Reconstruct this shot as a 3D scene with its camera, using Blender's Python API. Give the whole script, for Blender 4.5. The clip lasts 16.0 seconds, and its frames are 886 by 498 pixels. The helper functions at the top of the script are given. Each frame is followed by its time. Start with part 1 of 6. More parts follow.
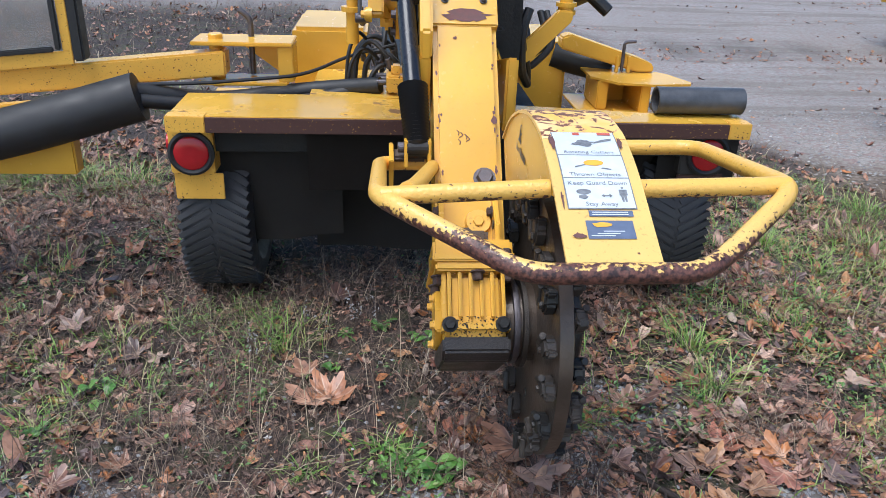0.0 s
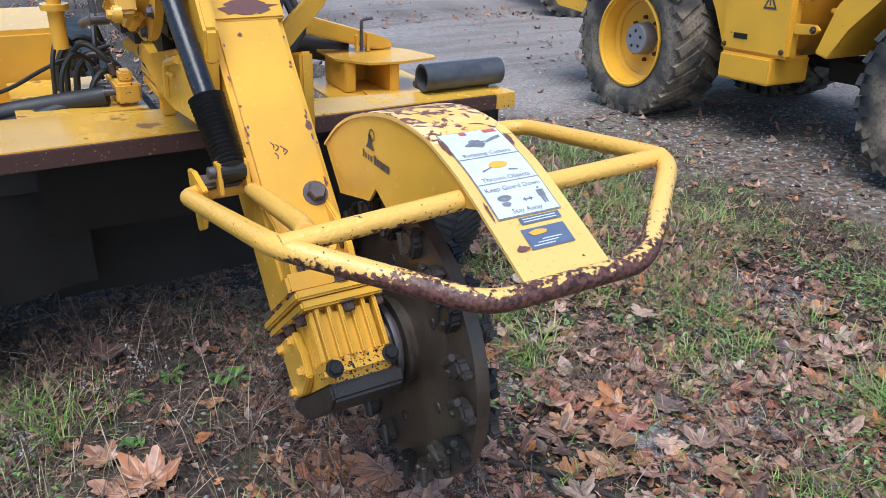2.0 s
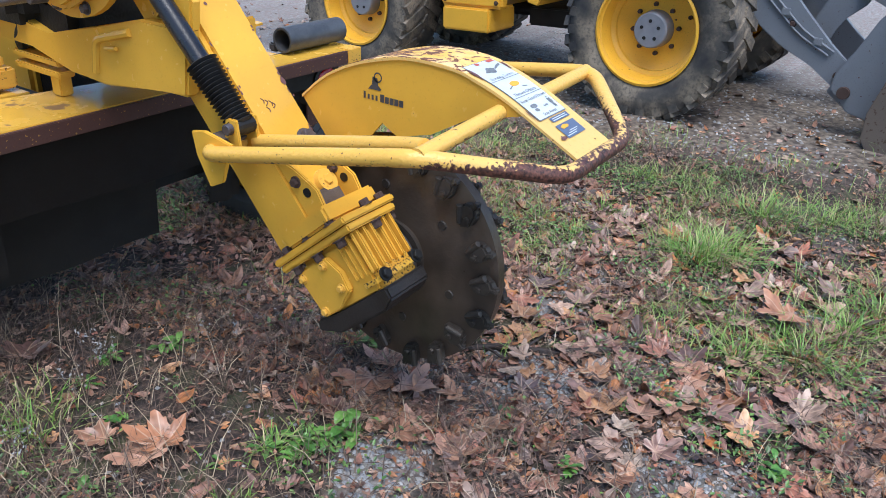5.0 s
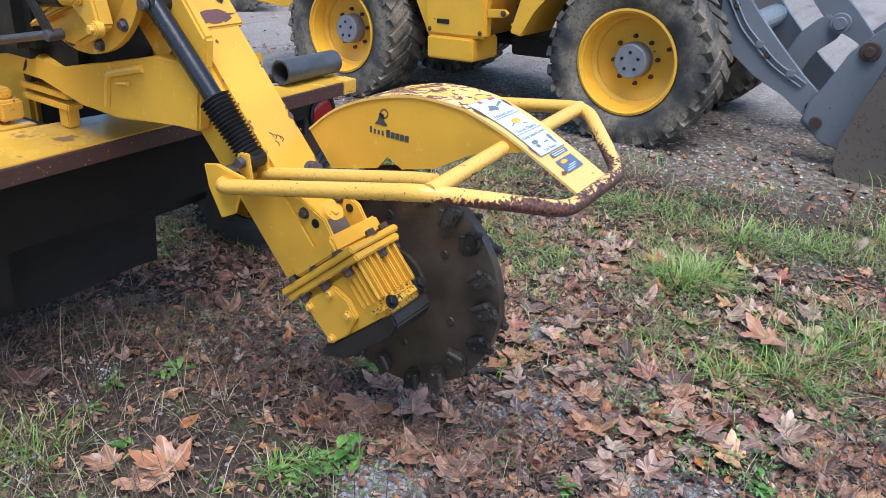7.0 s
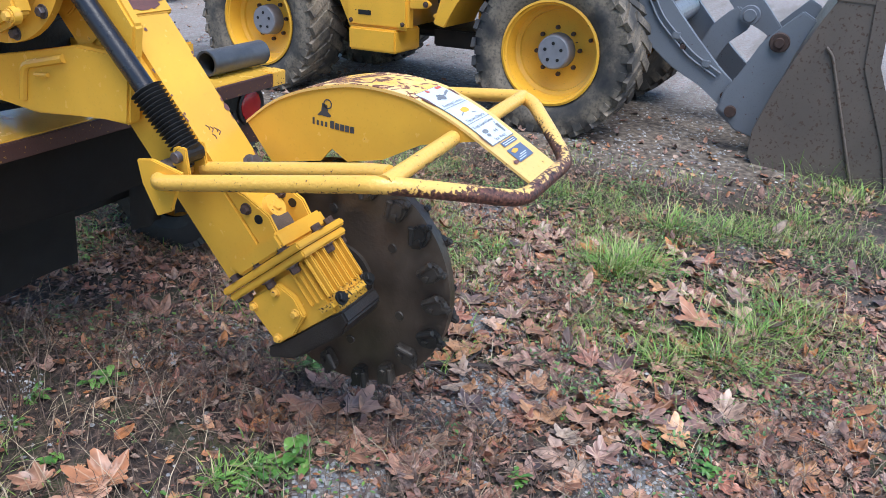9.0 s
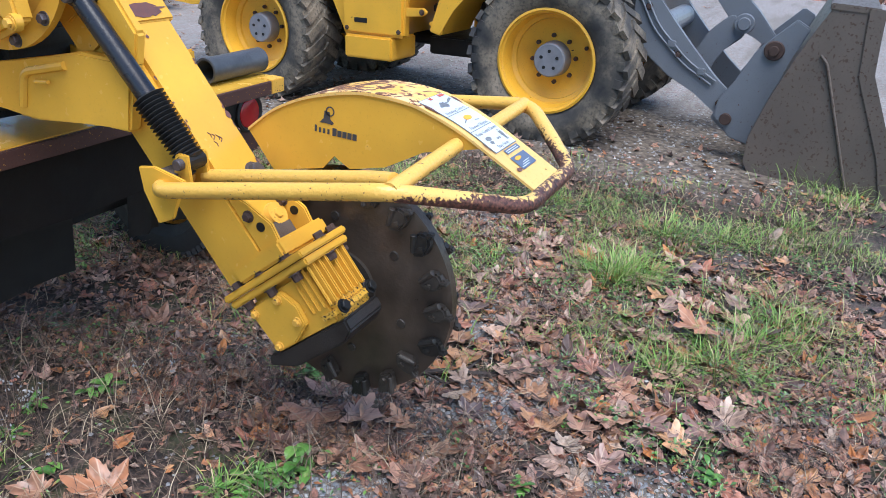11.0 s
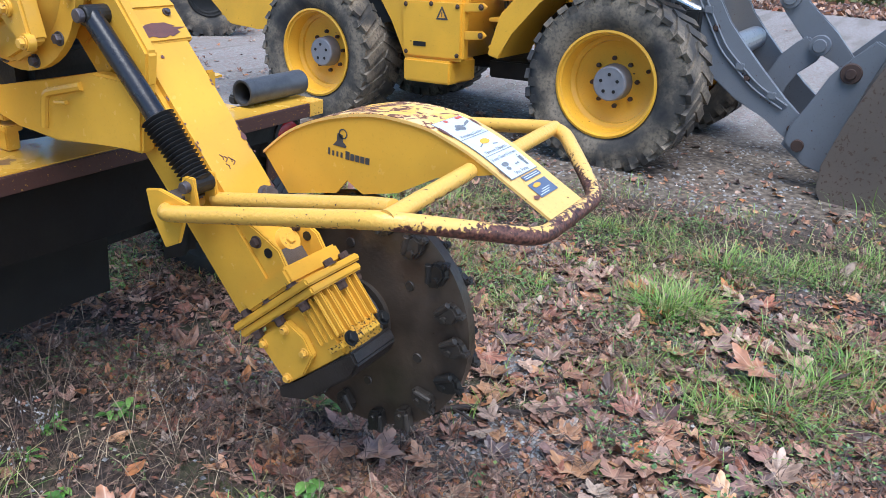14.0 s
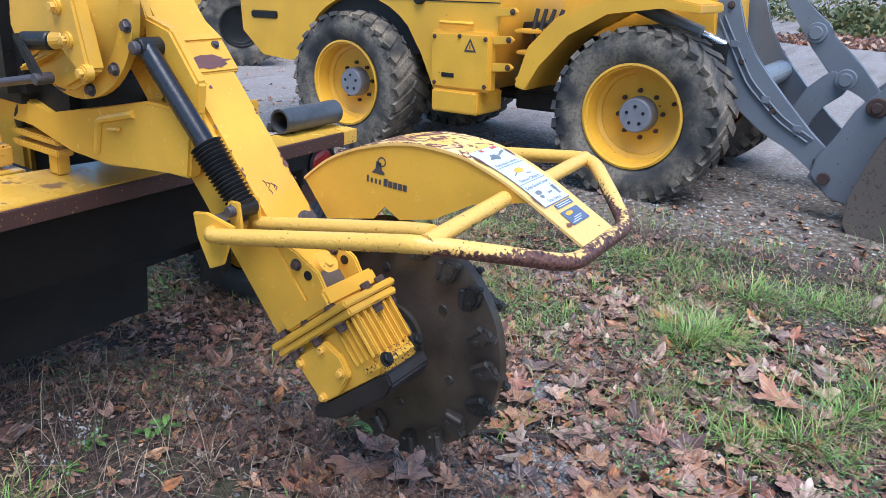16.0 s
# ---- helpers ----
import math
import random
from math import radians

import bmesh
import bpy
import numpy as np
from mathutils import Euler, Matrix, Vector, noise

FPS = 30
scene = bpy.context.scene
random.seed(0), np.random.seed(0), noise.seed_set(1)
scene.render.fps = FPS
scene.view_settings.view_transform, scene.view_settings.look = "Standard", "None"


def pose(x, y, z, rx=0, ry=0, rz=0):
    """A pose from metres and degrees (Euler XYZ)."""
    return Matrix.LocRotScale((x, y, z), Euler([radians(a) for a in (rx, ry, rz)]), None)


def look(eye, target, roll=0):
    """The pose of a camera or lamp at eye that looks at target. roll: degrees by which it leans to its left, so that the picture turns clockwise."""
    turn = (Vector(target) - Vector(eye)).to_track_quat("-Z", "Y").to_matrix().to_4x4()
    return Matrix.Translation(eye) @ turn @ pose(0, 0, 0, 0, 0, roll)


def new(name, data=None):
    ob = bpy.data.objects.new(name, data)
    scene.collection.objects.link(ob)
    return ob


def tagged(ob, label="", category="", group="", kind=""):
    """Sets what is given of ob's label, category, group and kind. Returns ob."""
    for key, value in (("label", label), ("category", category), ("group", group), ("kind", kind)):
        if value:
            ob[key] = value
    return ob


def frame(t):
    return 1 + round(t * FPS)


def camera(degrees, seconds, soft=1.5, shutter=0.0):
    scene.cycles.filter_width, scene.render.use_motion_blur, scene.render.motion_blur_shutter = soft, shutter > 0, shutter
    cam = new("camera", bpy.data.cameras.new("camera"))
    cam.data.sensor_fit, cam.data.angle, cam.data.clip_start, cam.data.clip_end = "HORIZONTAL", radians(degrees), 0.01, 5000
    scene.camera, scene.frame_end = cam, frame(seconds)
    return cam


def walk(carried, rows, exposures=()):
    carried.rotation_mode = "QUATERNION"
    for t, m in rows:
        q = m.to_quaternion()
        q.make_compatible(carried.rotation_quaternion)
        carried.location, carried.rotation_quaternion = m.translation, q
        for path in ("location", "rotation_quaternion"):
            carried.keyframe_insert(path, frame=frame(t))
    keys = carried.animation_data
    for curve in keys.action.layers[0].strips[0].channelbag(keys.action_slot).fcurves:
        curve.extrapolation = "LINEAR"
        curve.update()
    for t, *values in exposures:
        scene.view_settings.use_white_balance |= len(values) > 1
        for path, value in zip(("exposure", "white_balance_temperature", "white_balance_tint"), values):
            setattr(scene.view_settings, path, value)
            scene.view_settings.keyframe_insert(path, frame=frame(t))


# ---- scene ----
cam = camera(59.3, 16.0, 0.65)
PATH = [
    (0, (0.263, 0.35, 1.295), (0.414, 2.159, 0.456), 2.1),
    (0.5, (0.246, 0.354, 1.293), (0.421, 2.159, 0.45), 1.8),
    (1, (0.22, 0.413, 1.273), (0.491, 2.202, 0.422), 1.4),
    (1.5, (0.139, 0.538, 1.266), (0.665, 2.261, 0.397), 1.0),
    (2, (-0.03, 0.644, 1.288), (0.9, 2.183, 0.413), 2.1),
    (2.5, (-0.237, 0.718, 1.312), (0.942, 2.025, 0.362), 3.3),
    (3, (-0.395, 0.699, 1.288), (0.903, 1.888, 0.338), 2.7),
    (3.5, (-0.532, 0.768, 1.31), (0.876, 1.849, 0.389), 1.7),
    (4, (-0.643, 0.866, 1.286), (0.838, 1.854, 0.375), 1.8),
    (4.2, (-0.673, 0.872, 1.286), (0.817, 1.839, 0.367), 2.4),
    (6.3, (-0.778, 0.744, 1.329), (0.731, 1.719, 0.45), 3.9),
    (6.5, (-0.786, 0.773, 1.334), (0.73, 1.746, 0.465), 4.0),
    (7, (-0.823, 0.852, 1.333), (0.734, 1.776, 0.483), 4.0),
    (7.5, (-0.844, 0.893, 1.326), (0.765, 1.736, 0.49), 4.1),
    (8, (-0.846, 0.91, 1.32), (0.789, 1.7, 0.482), 4.3),
    (8.5, (-0.84, 0.919, 1.317), (0.808, 1.673, 0.473), 4.7),
    (9, (-0.83, 0.926, 1.312), (0.824, 1.663, 0.462), 5.2),
    (11.5, (-0.837, 0.95, 1.308), (0.832, 1.677, 0.48), 5.3),
    (12, (-0.819, 0.953, 1.295), (0.848, 1.686, 0.467), 5.2),
    (12.5, (-0.751, 0.935, 1.276), (0.905, 1.66, 0.419), 5.1),
    (13, (-0.688, 0.906, 1.266), (0.948, 1.657, 0.394), 5.3),
    (13.5, (-0.668, 0.896, 1.27), (0.933, 1.721, 0.4), 4.7),
    (14, (-0.694, 0.885, 1.291), (0.905, 1.789, 0.501), 4.2),
    (14.5, (-0.725, 0.878, 1.301), (0.868, 1.83, 0.555), 4.1),
    (15, (-0.746, 0.868, 1.306), (0.846, 1.844, 0.59), 4.2),
    (15.5, (-0.749, 0.875, 1.302), (0.844, 1.853, 0.591), 4.2),
    (16, (-0.751, 0.882, 1.301), (0.841, 1.851, 0.576), 4.3),
]
walk(cam, [(t, look(eye, target, roll)) for t, eye, target, roll in PATH],
     [(0, 0.88, 6350, 10), (3, 0.88, 6200, 10), (7, 1.07, 6200, 10), (13, 1.09, 6200, 10), (16, 1.11, 5850, 10)])

# ---- light ----
world = bpy.data.worlds.new("overcast_sky")
scene.world = world
world.use_nodes = True
wn, wl = world.node_tree.nodes, world.node_tree.links
sky = wn.new("ShaderNodeTexSky")
sky.sky_type, sky.sun_disc = "NISHITA", False
sky.sun_elevation, sky.sun_rotation = radians(48), radians(200)
hsv = wn.new("ShaderNodeHueSaturation")
hsv.inputs["Saturation"].default_value = 1.25
wl.new(sky.outputs[0], hsv.inputs["Color"])
wl.new(hsv.outputs[0], wn["Background"].inputs[0])
wn["Background"].inputs[1].default_value = 0.115
sun = new("sun", bpy.data.lights.new("sun", "SUN"))
sun.data.energy, sun.data.angle, sun.data.color = 2.2, radians(40), (0.975, 0.985, 1.0)
sun.matrix_world = look((-1.2, 1.1, 6.5), (0.6, 2.2, 0))
scene.view_settings.exposure = 0.85


# ---- materials ----
def nodes(name, rough=0.5, metal=0.0):
    m = bpy.data.materials.new(name)
    m.use_nodes = True
    t = m.node_tree
    b = t.nodes["Principled BSDF"]
    b.inputs["Roughness"].default_value, b.inputs["Metallic"].default_value = rough, metal
    return m, t, b


def tex(t, kind, scale, detail=4.0, coord="Object"):
    c = t.nodes.new("ShaderNodeTexCoord")
    n = t.nodes.new(kind)
    n.inputs["Scale"].default_value = scale
    if "Detail" in n.inputs:
        n.inputs["Detail"].default_value = detail
    t.links.new(c.outputs[coord], n.inputs["Vector"])
    return n


def ramp(t, source, stops):
    r = t.nodes.new("ShaderNodeValToRGB")
    e = r.color_ramp.elements
    while len(e) < len(stops):
        e.new(0.5)
    for el, (p, c) in zip(e, stops):
        el.position, el.color = p, (*c, 1) if len(c) == 3 else c
    t.links.new(source, r.inputs[0])
    return r.outputs[0]


def mix(t, fac, a, b):
    n = t.nodes.new("ShaderNodeMix")
    n.data_type = "RGBA"
    for key, v in ((0, fac), (6, a), (7, b)):
        if isinstance(v, (int, float)):
            n.inputs[key].default_value = v
        elif isinstance(v, tuple):
            n.inputs[key].default_value = (*v, 1)
        else:
            t.links.new(v, n.inputs[key])
    return n.outputs[2]


def bump(t, b, source, strength, dist=0.01):
    n = t.nodes.new("ShaderNodeBump")
    n.inputs["Strength"].default_value, n.inputs["Distance"].default_value = strength, dist
    t.links.new(source, n.inputs["Height"])
    t.links.new(n.outputs[0], b.inputs["Normal"])


def painted(name, base, under, chips=0.62, size=22.0, rough=0.30, dirt=0.55, specks=0.5):
    """Worn paint over rusting steel: chips where the noise runs over a limit, dirt film in broad patches."""
    m, t, b = nodes(name, rough)
    n1, n2, n3 = tex(t, "ShaderNodeTexNoise", size, 8), tex(t, "ShaderNodeTexNoise", 3.5, 5), tex(t, "ShaderNodeTexNoise", 90, 3)
    worn = ramp(t, n1.outputs[0], [(chips, (0, 0, 0)), (chips + 0.02, (1, 1, 1))])
    film = ramp(t, n2.outputs[0], [(0.35, (0, 0, 0)), (0.75, (dirt, dirt, dirt))])
    col = mix(t, film, base, tuple(0.66 * v + 0.01 for v in base))
    n4 = tex(t, "ShaderNodeTexNoise", 160, 6)
    col = mix(t, ramp(t, n4.outputs[0], [(0.60, (0, 0, 0)), (0.70, (specks, specks, specks))]), col, tuple(0.45 * v + 0.01 for v in base))
    rust = mix(t, n3.outputs[0], tuple(0.5 * v for v in under), tuple(1.3 * v for v in under))
    t.links.new(mix(t, worn, col, rust), b.inputs["Base Color"])
    t.links.new(ramp(t, n1.outputs[0], [(chips - 0.1, (rough, rough, rough)), (chips + 0.03, (0.8, 0.8, 0.8))]), b.inputs["Roughness"])
    bump(t, b, n1.outputs[0], 0.12, 0.004)
    return m


def plain(name, base, rough=0.5, metal=0.0, vary=0.35, size=14.0, relief=0.1):
    m, t, b = nodes(name, rough, metal)
    n, n2 = tex(t, "ShaderNodeTexNoise", size, 7), tex(t, "ShaderNodeTexNoise", size * 9, 3)
    a = mix(t, n.outputs[0], tuple(v * (1 - vary) for v in base), tuple(v * (1 + vary) for v in base))
    t.links.new(a, b.inputs["Base Color"])
    r = ramp(t, n.outputs[0], [(0.3, (rough * 0.8,) * 3), (0.7, (min(1, rough * 1.25),) * 3)])
    t.links.new(r, b.inputs["Roughness"])
    bump(t, b, n2.outputs[0], relief, 0.003)
    return m


RUST = (0.085, 0.035, 0.022)
YEL = (0.77, 0.415, 0.048)
yellow = painted("yellow_paint", YEL, RUST, 0.77, 45, 0.26, 0.75, 0.14)
yellow_worn = painted("worn_yellow_paint", (0.78, 0.425, 0.065), RUST, 0.655, 110)
yellow_faded = painted("faded_yellow_paint", (0.85, 0.53, 0.16), (0.13, 0.05, 0.03), 0.70, 45)
yellow_peeling, t, b = nodes("peeling_yellow_paint", 0.55)
pn, pw, pf = tex(t, "ShaderNodeTexNoise", 26, 10), tex(t, "ShaderNodeTexNoise", 8, 4), tex(t, "ShaderNodeTexNoise", 130, 5)
pn.inputs["Distortion"].default_value = 1.6
pc, px = t.nodes.new("ShaderNodeTexCoord"), t.nodes.new("ShaderNodeSeparateXYZ")
t.links.new(pc.outputs["Object"], px.inputs[0])
pr = t.nodes.new("ShaderNodeMapRange")
for key, v in (("From Min", -1.42), ("From Max", -1.16), ("To Min", -0.10), ("To Max", 0.09)):
    pr.inputs[key].default_value = v
t.links.new(px.outputs[1], pr.inputs["Value"])
pa = t.nodes.new("ShaderNodeMath")
t.links.new(pn.outputs[0], pa.inputs[0])
t.links.new(pr.outputs[0], pa.inputs[1])
pale = mix(t, ramp(t, pw.outputs[0], [(0.40, (0, 0, 0)), (0.60, (1, 1, 1))]), (0.82, 0.48, 0.09), (0.86, 0.60, 0.27))
primer = mix(t, ramp(t, pa.outputs[0], [(0.515, (0, 0, 0)), (0.535, (0.75, 0.75, 0.75))]), pale, (0.50, 0.20, 0.13))
flaked = mix(t, pf.outputs[0], (0.06, 0.022, 0.016), (0.25, 0.095, 0.04))
t.links.new(mix(t, ramp(t, pa.outputs[0], [(0.545, (0, 0, 0)), (0.565, (1, 1, 1))]), primer, flaked), b.inputs["Base Color"])
bump(t, b, pa.outputs[0], 0.3, 0.003)
deck_paint = painted("dull_wet_deck_paint", (0.70, 0.40, 0.055), (0.24, 0.125, 0.045), 0.66, 11, 0.2, 0.9)
rusted = painted("rusted_edge", (0.070, 0.027, 0.021), (0.36, 0.20, 0.05), 0.645, 130, 0.6, 0.5)
rust_tube, t, b = nodes("rust_worn_tube", 0.45)
nn, n2, ng = tex(t, "ShaderNodeTexNoise", 120, 10), tex(t, "ShaderNodeTexNoise", 150, 5), t.nodes.new("ShaderNodeNewGeometry")
nl = tex(t, "ShaderNodeTexNoise", 17, 4)
sx = t.nodes.new("ShaderNodeSeparateXYZ")
t.links.new(ng.outputs["Normal"], sx.inputs[0])
tc, sp = t.nodes.new("ShaderNodeTexCoord"), t.nodes.new("ShaderNodeSeparateXYZ")
t.links.new(tc.outputs["Object"], sp.inputs[0])


def remap(source, lo, hi, a, c):
    """Straight scale from lo..hi to a..c, held at both ends."""
    r_ = t.nodes.new("ShaderNodeMapRange")
    for name, v in (("From Min", lo), ("From Max", hi), ("To Min", a), ("To Max", c)):
        r_.inputs[name].default_value = v
    t.links.new(source, r_.inputs["Value"])
    return r_.outputs[0]


def total(*sources):
    out = sources[0]
    for q in sources[1:]:
        m_ = t.nodes.new("ShaderNodeMath")
        t.links.new(out, m_.inputs[0])
        t.links.new(q, m_.inputs[1])
        out = m_.outputs[0]
    return out


sound = remap(sp.outputs[1], -1.60, -1.44, 0.0, 0.66)
kept = total(nn.outputs[0], remap(nl.outputs[0], 0.3, 0.7, -0.12, 0.12), remap(sx.outputs[2], -1, 1, -0.32, 0.32), sound, remap(sp.outputs[0], 0.24, 0.42, 0.0, 0.20))
paint = ramp(t, kept, [(0.78, (0, 0, 0)), (0.86, (1, 1, 1))])
chip = ramp(t, n2.outputs[0], [(0.665, (0, 0, 0)), (0.69, (1, 1, 1))])
rusty = mix(t, ramp(t, n2.outputs[0], [(0.36, (0, 0, 0)), (0.66, (1, 1, 1))]), (0.026, 0.011, 0.010), (0.17, 0.066, 0.046))
coat = mix(t, sound, (0.80, 0.50, 0.15), YEL)
coat = mix(t, chip, coat, (0.10, 0.045, 0.03))
t.links.new(mix(t, paint, rusty, coat), b.inputs["Base Color"])
t.links.new(ramp(t, kept, [(0.60, (0.52, 0.52, 0.52)), (0.80, (0.32, 0.32, 0.32))]), b.inputs["Roughness"])
bump(t, b, nn.outputs[0], 0.45, 0.004)
loader_yellow = painted("loader_yellow_paint", (0.84, 0.44, 0.04), (0.10, 0.045, 0.02), 0.72, 40)
arm_grey = painted("grey_paint", (0.175, 0.19, 0.215), RUST, 0.70, 40, 0.4)
bucket_steel = painted("worn_bucket_steel", (0.118, 0.092, 0.075), (0.08, 0.047, 0.034), 0.61, 55, 0.5, 1.0)
rubber = plain("black_rubber", (0.017, 0.017, 0.018), 0.55, 0, 0.4, 20)
grimy_panel = plain("mud_caked_panel", (0.024, 0.019, 0.016), 0.8, 0, 0.6, 7, 0.4)
flap_rubber = plain("dusty_rubber", (0.036, 0.032, 0.029), 0.75, 0, 0.4, 9)
tyre_grey, t, b = nodes("dirty_tyre_rubber", 0.8)
ta, tb = tex(t, "ShaderNodeTexNoise", 5.5, 9), tex(t, "ShaderNodeTexNoise", 60, 5)
grime = ramp(t, ta.outputs[0], [(0.33, (0.026, 0.026, 0.028)), (0.46, (0.070, 0.062, 0.053)), (0.56, (0.165, 0.135, 0.100)), (0.68, (0.235, 0.192, 0.142))])
t.links.new(mix(t, ramp(t, tb.outputs[0], [(0.45, (0, 0, 0)), (0.7, (0.7, 0.7, 0.7))]), grime, (0.04, 0.038, 0.036)), b.inputs["Base Color"])
bump(t, b, tb.outputs[0], 0.4, 0.004)
tyre_black = plain("tyre_rubber", (0.03, 0.031, 0.034), 0.62, 0, 0.4, 25, 0.3)
black_paint = plain("glossy_black_paint", (0.016, 0.017, 0.022), 0.25, 0, 0.3, 18)
black_oily = plain("oily_black_metal", (0.02, 0.019, 0.018), 0.42, 0.2, 0.5, 16, 0.3)
disc_steel = plain("dark_wet_steel", (0.078, 0.058, 0.044), 0.34, 0.3, 0.75, 12, 0.35)
tooth_steel = plain("worn_tooth_steel", (0.046, 0.038, 0.032), 0.45, 0.2, 0.6, 45, 0.3)
bolt_steel = plain("dull_bolt_steel", (0.11, 0.10, 0.11), 0.45, 0.6, 0.5, 60, 0.3)
rust_bolt = plain("rusty_bolt", (0.070, 0.042, 0.034), 0.7, 0.2, 0.5, 60, 0.5)
hub_grey = plain("grey_hub_paint", (0.23, 0.23, 0.25), 0.5, 0.1, 0.25, 25)
# near-black of greasy parts, also used to paint deep shade into recesses
engine_black = plain("grime_and_shade_black", (0.008, 0.008, 0.008), 0.6, 0.1, 0.6, 12, 0.5)
lens_red = plain("red_lens", (0.42, 0.015, 0.02), 0.18, 0, 0.15, 60)
sign_white = plain("white_decal", (0.58, 0.62, 0.65), 0.4, 0, 0.16, 60, 0.02)
sign_ink = plain("black_ink", (0.05, 0.05, 0.055), 0.5, 0, 0.5, 90, 0.0)
faded_ink = plain("faded_ink", (0.17, 0.18, 0.19), 0.5, 0, 0.9, 130, 0.0)
sign_blue = plain("blue_decal", (0.10, 0.13, 0.20), 0.4, 0, 0.3, 60, 0.0)
sign_red = plain("red_ink", (0.50, 0.10, 0.07), 0.5, 0, 0.3, 60, 0.0)
sign_amber = plain("amber_ink", (0.78, 0.38, 0.04), 0.5, 0, 0.2, 60, 0.0)
chrome = plain("bright_steel", (0.55, 0.55, 0.56), 0.25, 0.9, 0.1, 30)
foot_grime = plain("grimy_casting", (0.026, 0.022, 0.020), 0.42, 0.1, 0.5, 22, 0.5)
bark = plain("dark_wet_bark", (0.045, 0.032, 0.026), 0.7, 0, 0.5, 40, 0.6)
mud = plain("packed_mud", (0.10, 0.075, 0.06), 0.9, 0, 0.5, 60, 0.8)

glass, t, b = nodes("window_glass", 0.08)
b.inputs["Transmission Weight"].default_value = 0.9
b.inputs["Base Color"].default_value = (0.8, 0.8, 0.78, 1)


def leafy(name, stops, rough=0.5, random_by="object", spots=0.25, veins=False):
    """Leaf colours picked per leaf, with veins of darker blotches."""
    m, t, b = nodes(name, rough)
    if random_by == "object":
        src = t.nodes.new("ShaderNodeObjectInfo").outputs["Random"]
    else:
        src = t.nodes.new("ShaderNodeNewGeometry").outputs["Random Per Island"]
    col = ramp(t, src, stops)
    n = tex(t, "ShaderNodeTexNoise", 35, 5)
    if veins:
        n.inputs["Scale"].default_value = 3.2
        n.inputs["Detail"].default_value = 9
    f = ramp(t, n.outputs[0], [(0.4, (0, 0, 0)), (0.75, (spots * 2.5,) * 3)])
    col = mix(t, f, col, (0.035, 0.022, 0.018))
    if veins:
        c = t.nodes.new("ShaderNodeTexCoord")
        near = None
        for a in (0.0, 0.85, -0.85, 1.75, -1.75):
            dot = t.nodes.new("ShaderNodeVectorMath")
            dot.operation = "DOT_PRODUCT"
            dot.inputs[1].default_value = (-math.sin(a), math.cos(a), 0)
            t.links.new(c.outputs["Object"], dot.inputs[0])
            size = t.nodes.new("ShaderNodeMath")
            size.operation = "ABSOLUTE"
            t.links.new(dot.outputs["Value"], size.inputs[0])
            if near is None:
                near = size.outputs[0]
            else:
                least = t.nodes.new("ShaderNodeMath")
                least.operation = "MINIMUM"
                t.links.new(near, least.inputs[0])
                t.links.new(size.outputs[0], least.inputs[1])
                near = least.outputs[0]
        rib = ramp(t, near, [(0.006, (0.55, 0.55, 0.55)), (0.028, (0, 0, 0))])
        col = mix(t, rib, col, (0.50, 0.33, 0.22))
        bump(t, b, near, 0.5, 0.02)
    else:
        bump(t, b, n.outputs[0], 0.25, 0.004)
    t.links.new(col, b.inputs["Base Color"])
    return m


LEAF_STOPS = [(0.0, (0.262, 0.124, 0.073)), (0.09, (0.549, 0.296, 0.196)), (0.18, (0.143, 0.078, 0.067)), (0.27, (0.620, 0.319, 0.146)), (0.36, (0.358, 0.183, 0.140)), (0.45, (0.672, 0.437, 0.315)), (0.54, (0.102, 0.071, 0.075)),
              (0.63, (0.549, 0.206, 0.062)), (0.72, (0.281, 0.171, 0.140)), (0.80, (0.477, 0.178, 0.107)), (0.88, (0.066, 0.045, 0.040)), (0.95, (0.429, 0.259, 0.185)), (1.0, (0.46, 0.35, 0.265))]
leaf_big = leafy("fallen_leaf_brown", LEAF_STOPS, 0.34, veins=True)
leaf_tan = leafy("fallen_leaf_tan", [(0.0, (0.42, 0.18, 0.09)), (0.5, (0.50, 0.27, 0.18)), (1.0, (0.54, 0.33, 0.24))], 0.36, "object", 0.2, True)
leaf_small = leafy("leaf_litter_brown", LEAF_STOPS, 0.4, "island", 0.35)
dead_grass = leafy("dead_grass_straw", [(0.0, (0.035, 0.023, 0.019)), (0.35, (0.14, 0.088, 0.062)), (0.6, (0.060, 0.038, 0.031)), (0.85, (0.23, 0.165, 0.11)), (1.0, (0.50, 0.41, 0.28))], 0.65, "island", 0.1)
green_grass = leafy("green_grass", [(0.0, (0.08, 0.18, 0.03)), (0.45, (0.18, 0.34, 0.055)), (0.75, (0.30, 0.37, 0.10)), (1.0, (0.46, 0.38, 0.20))], 0.45, "island", 0.05)
cover_green = leafy("ground_cover_green", [(0.0, (0.035, 0.085, 0.025)), (0.4, (0.085, 0.18, 0.05)), (0.8, (0.15, 0.28, 0.06)), (1.0, (0.24, 0.30, 0.10))], 0.4, "island", 0.05)
weed_green = leafy("weed_green", [(0.0, (0.045, 0.13, 0.025)), (0.6, (0.095, 0.23, 0.04)), (1.0, (0.17, 0.32, 0.07))], 0.4, "object", 0.06)
far_green = leafy("shrub_green", [(0.0, (0.05, 0.08, 0.02)), (0.6, (0.10, 0.12, 0.035)), (1.0, (0.22, 0.16, 0.05))], 0.6, "island", 0.1)
stone = leafy("gravel_stone", [(0.0, (0.16, 0.16, 0.17)), (0.35, (0.27, 0.28, 0.29)), (0.7, (0.36, 0.35, 0.33)), (0.9, (0.22, 0.19, 0.17)), (1.0, (0.55, 0.54, 0.52))], 0.55, "island", 0.12)

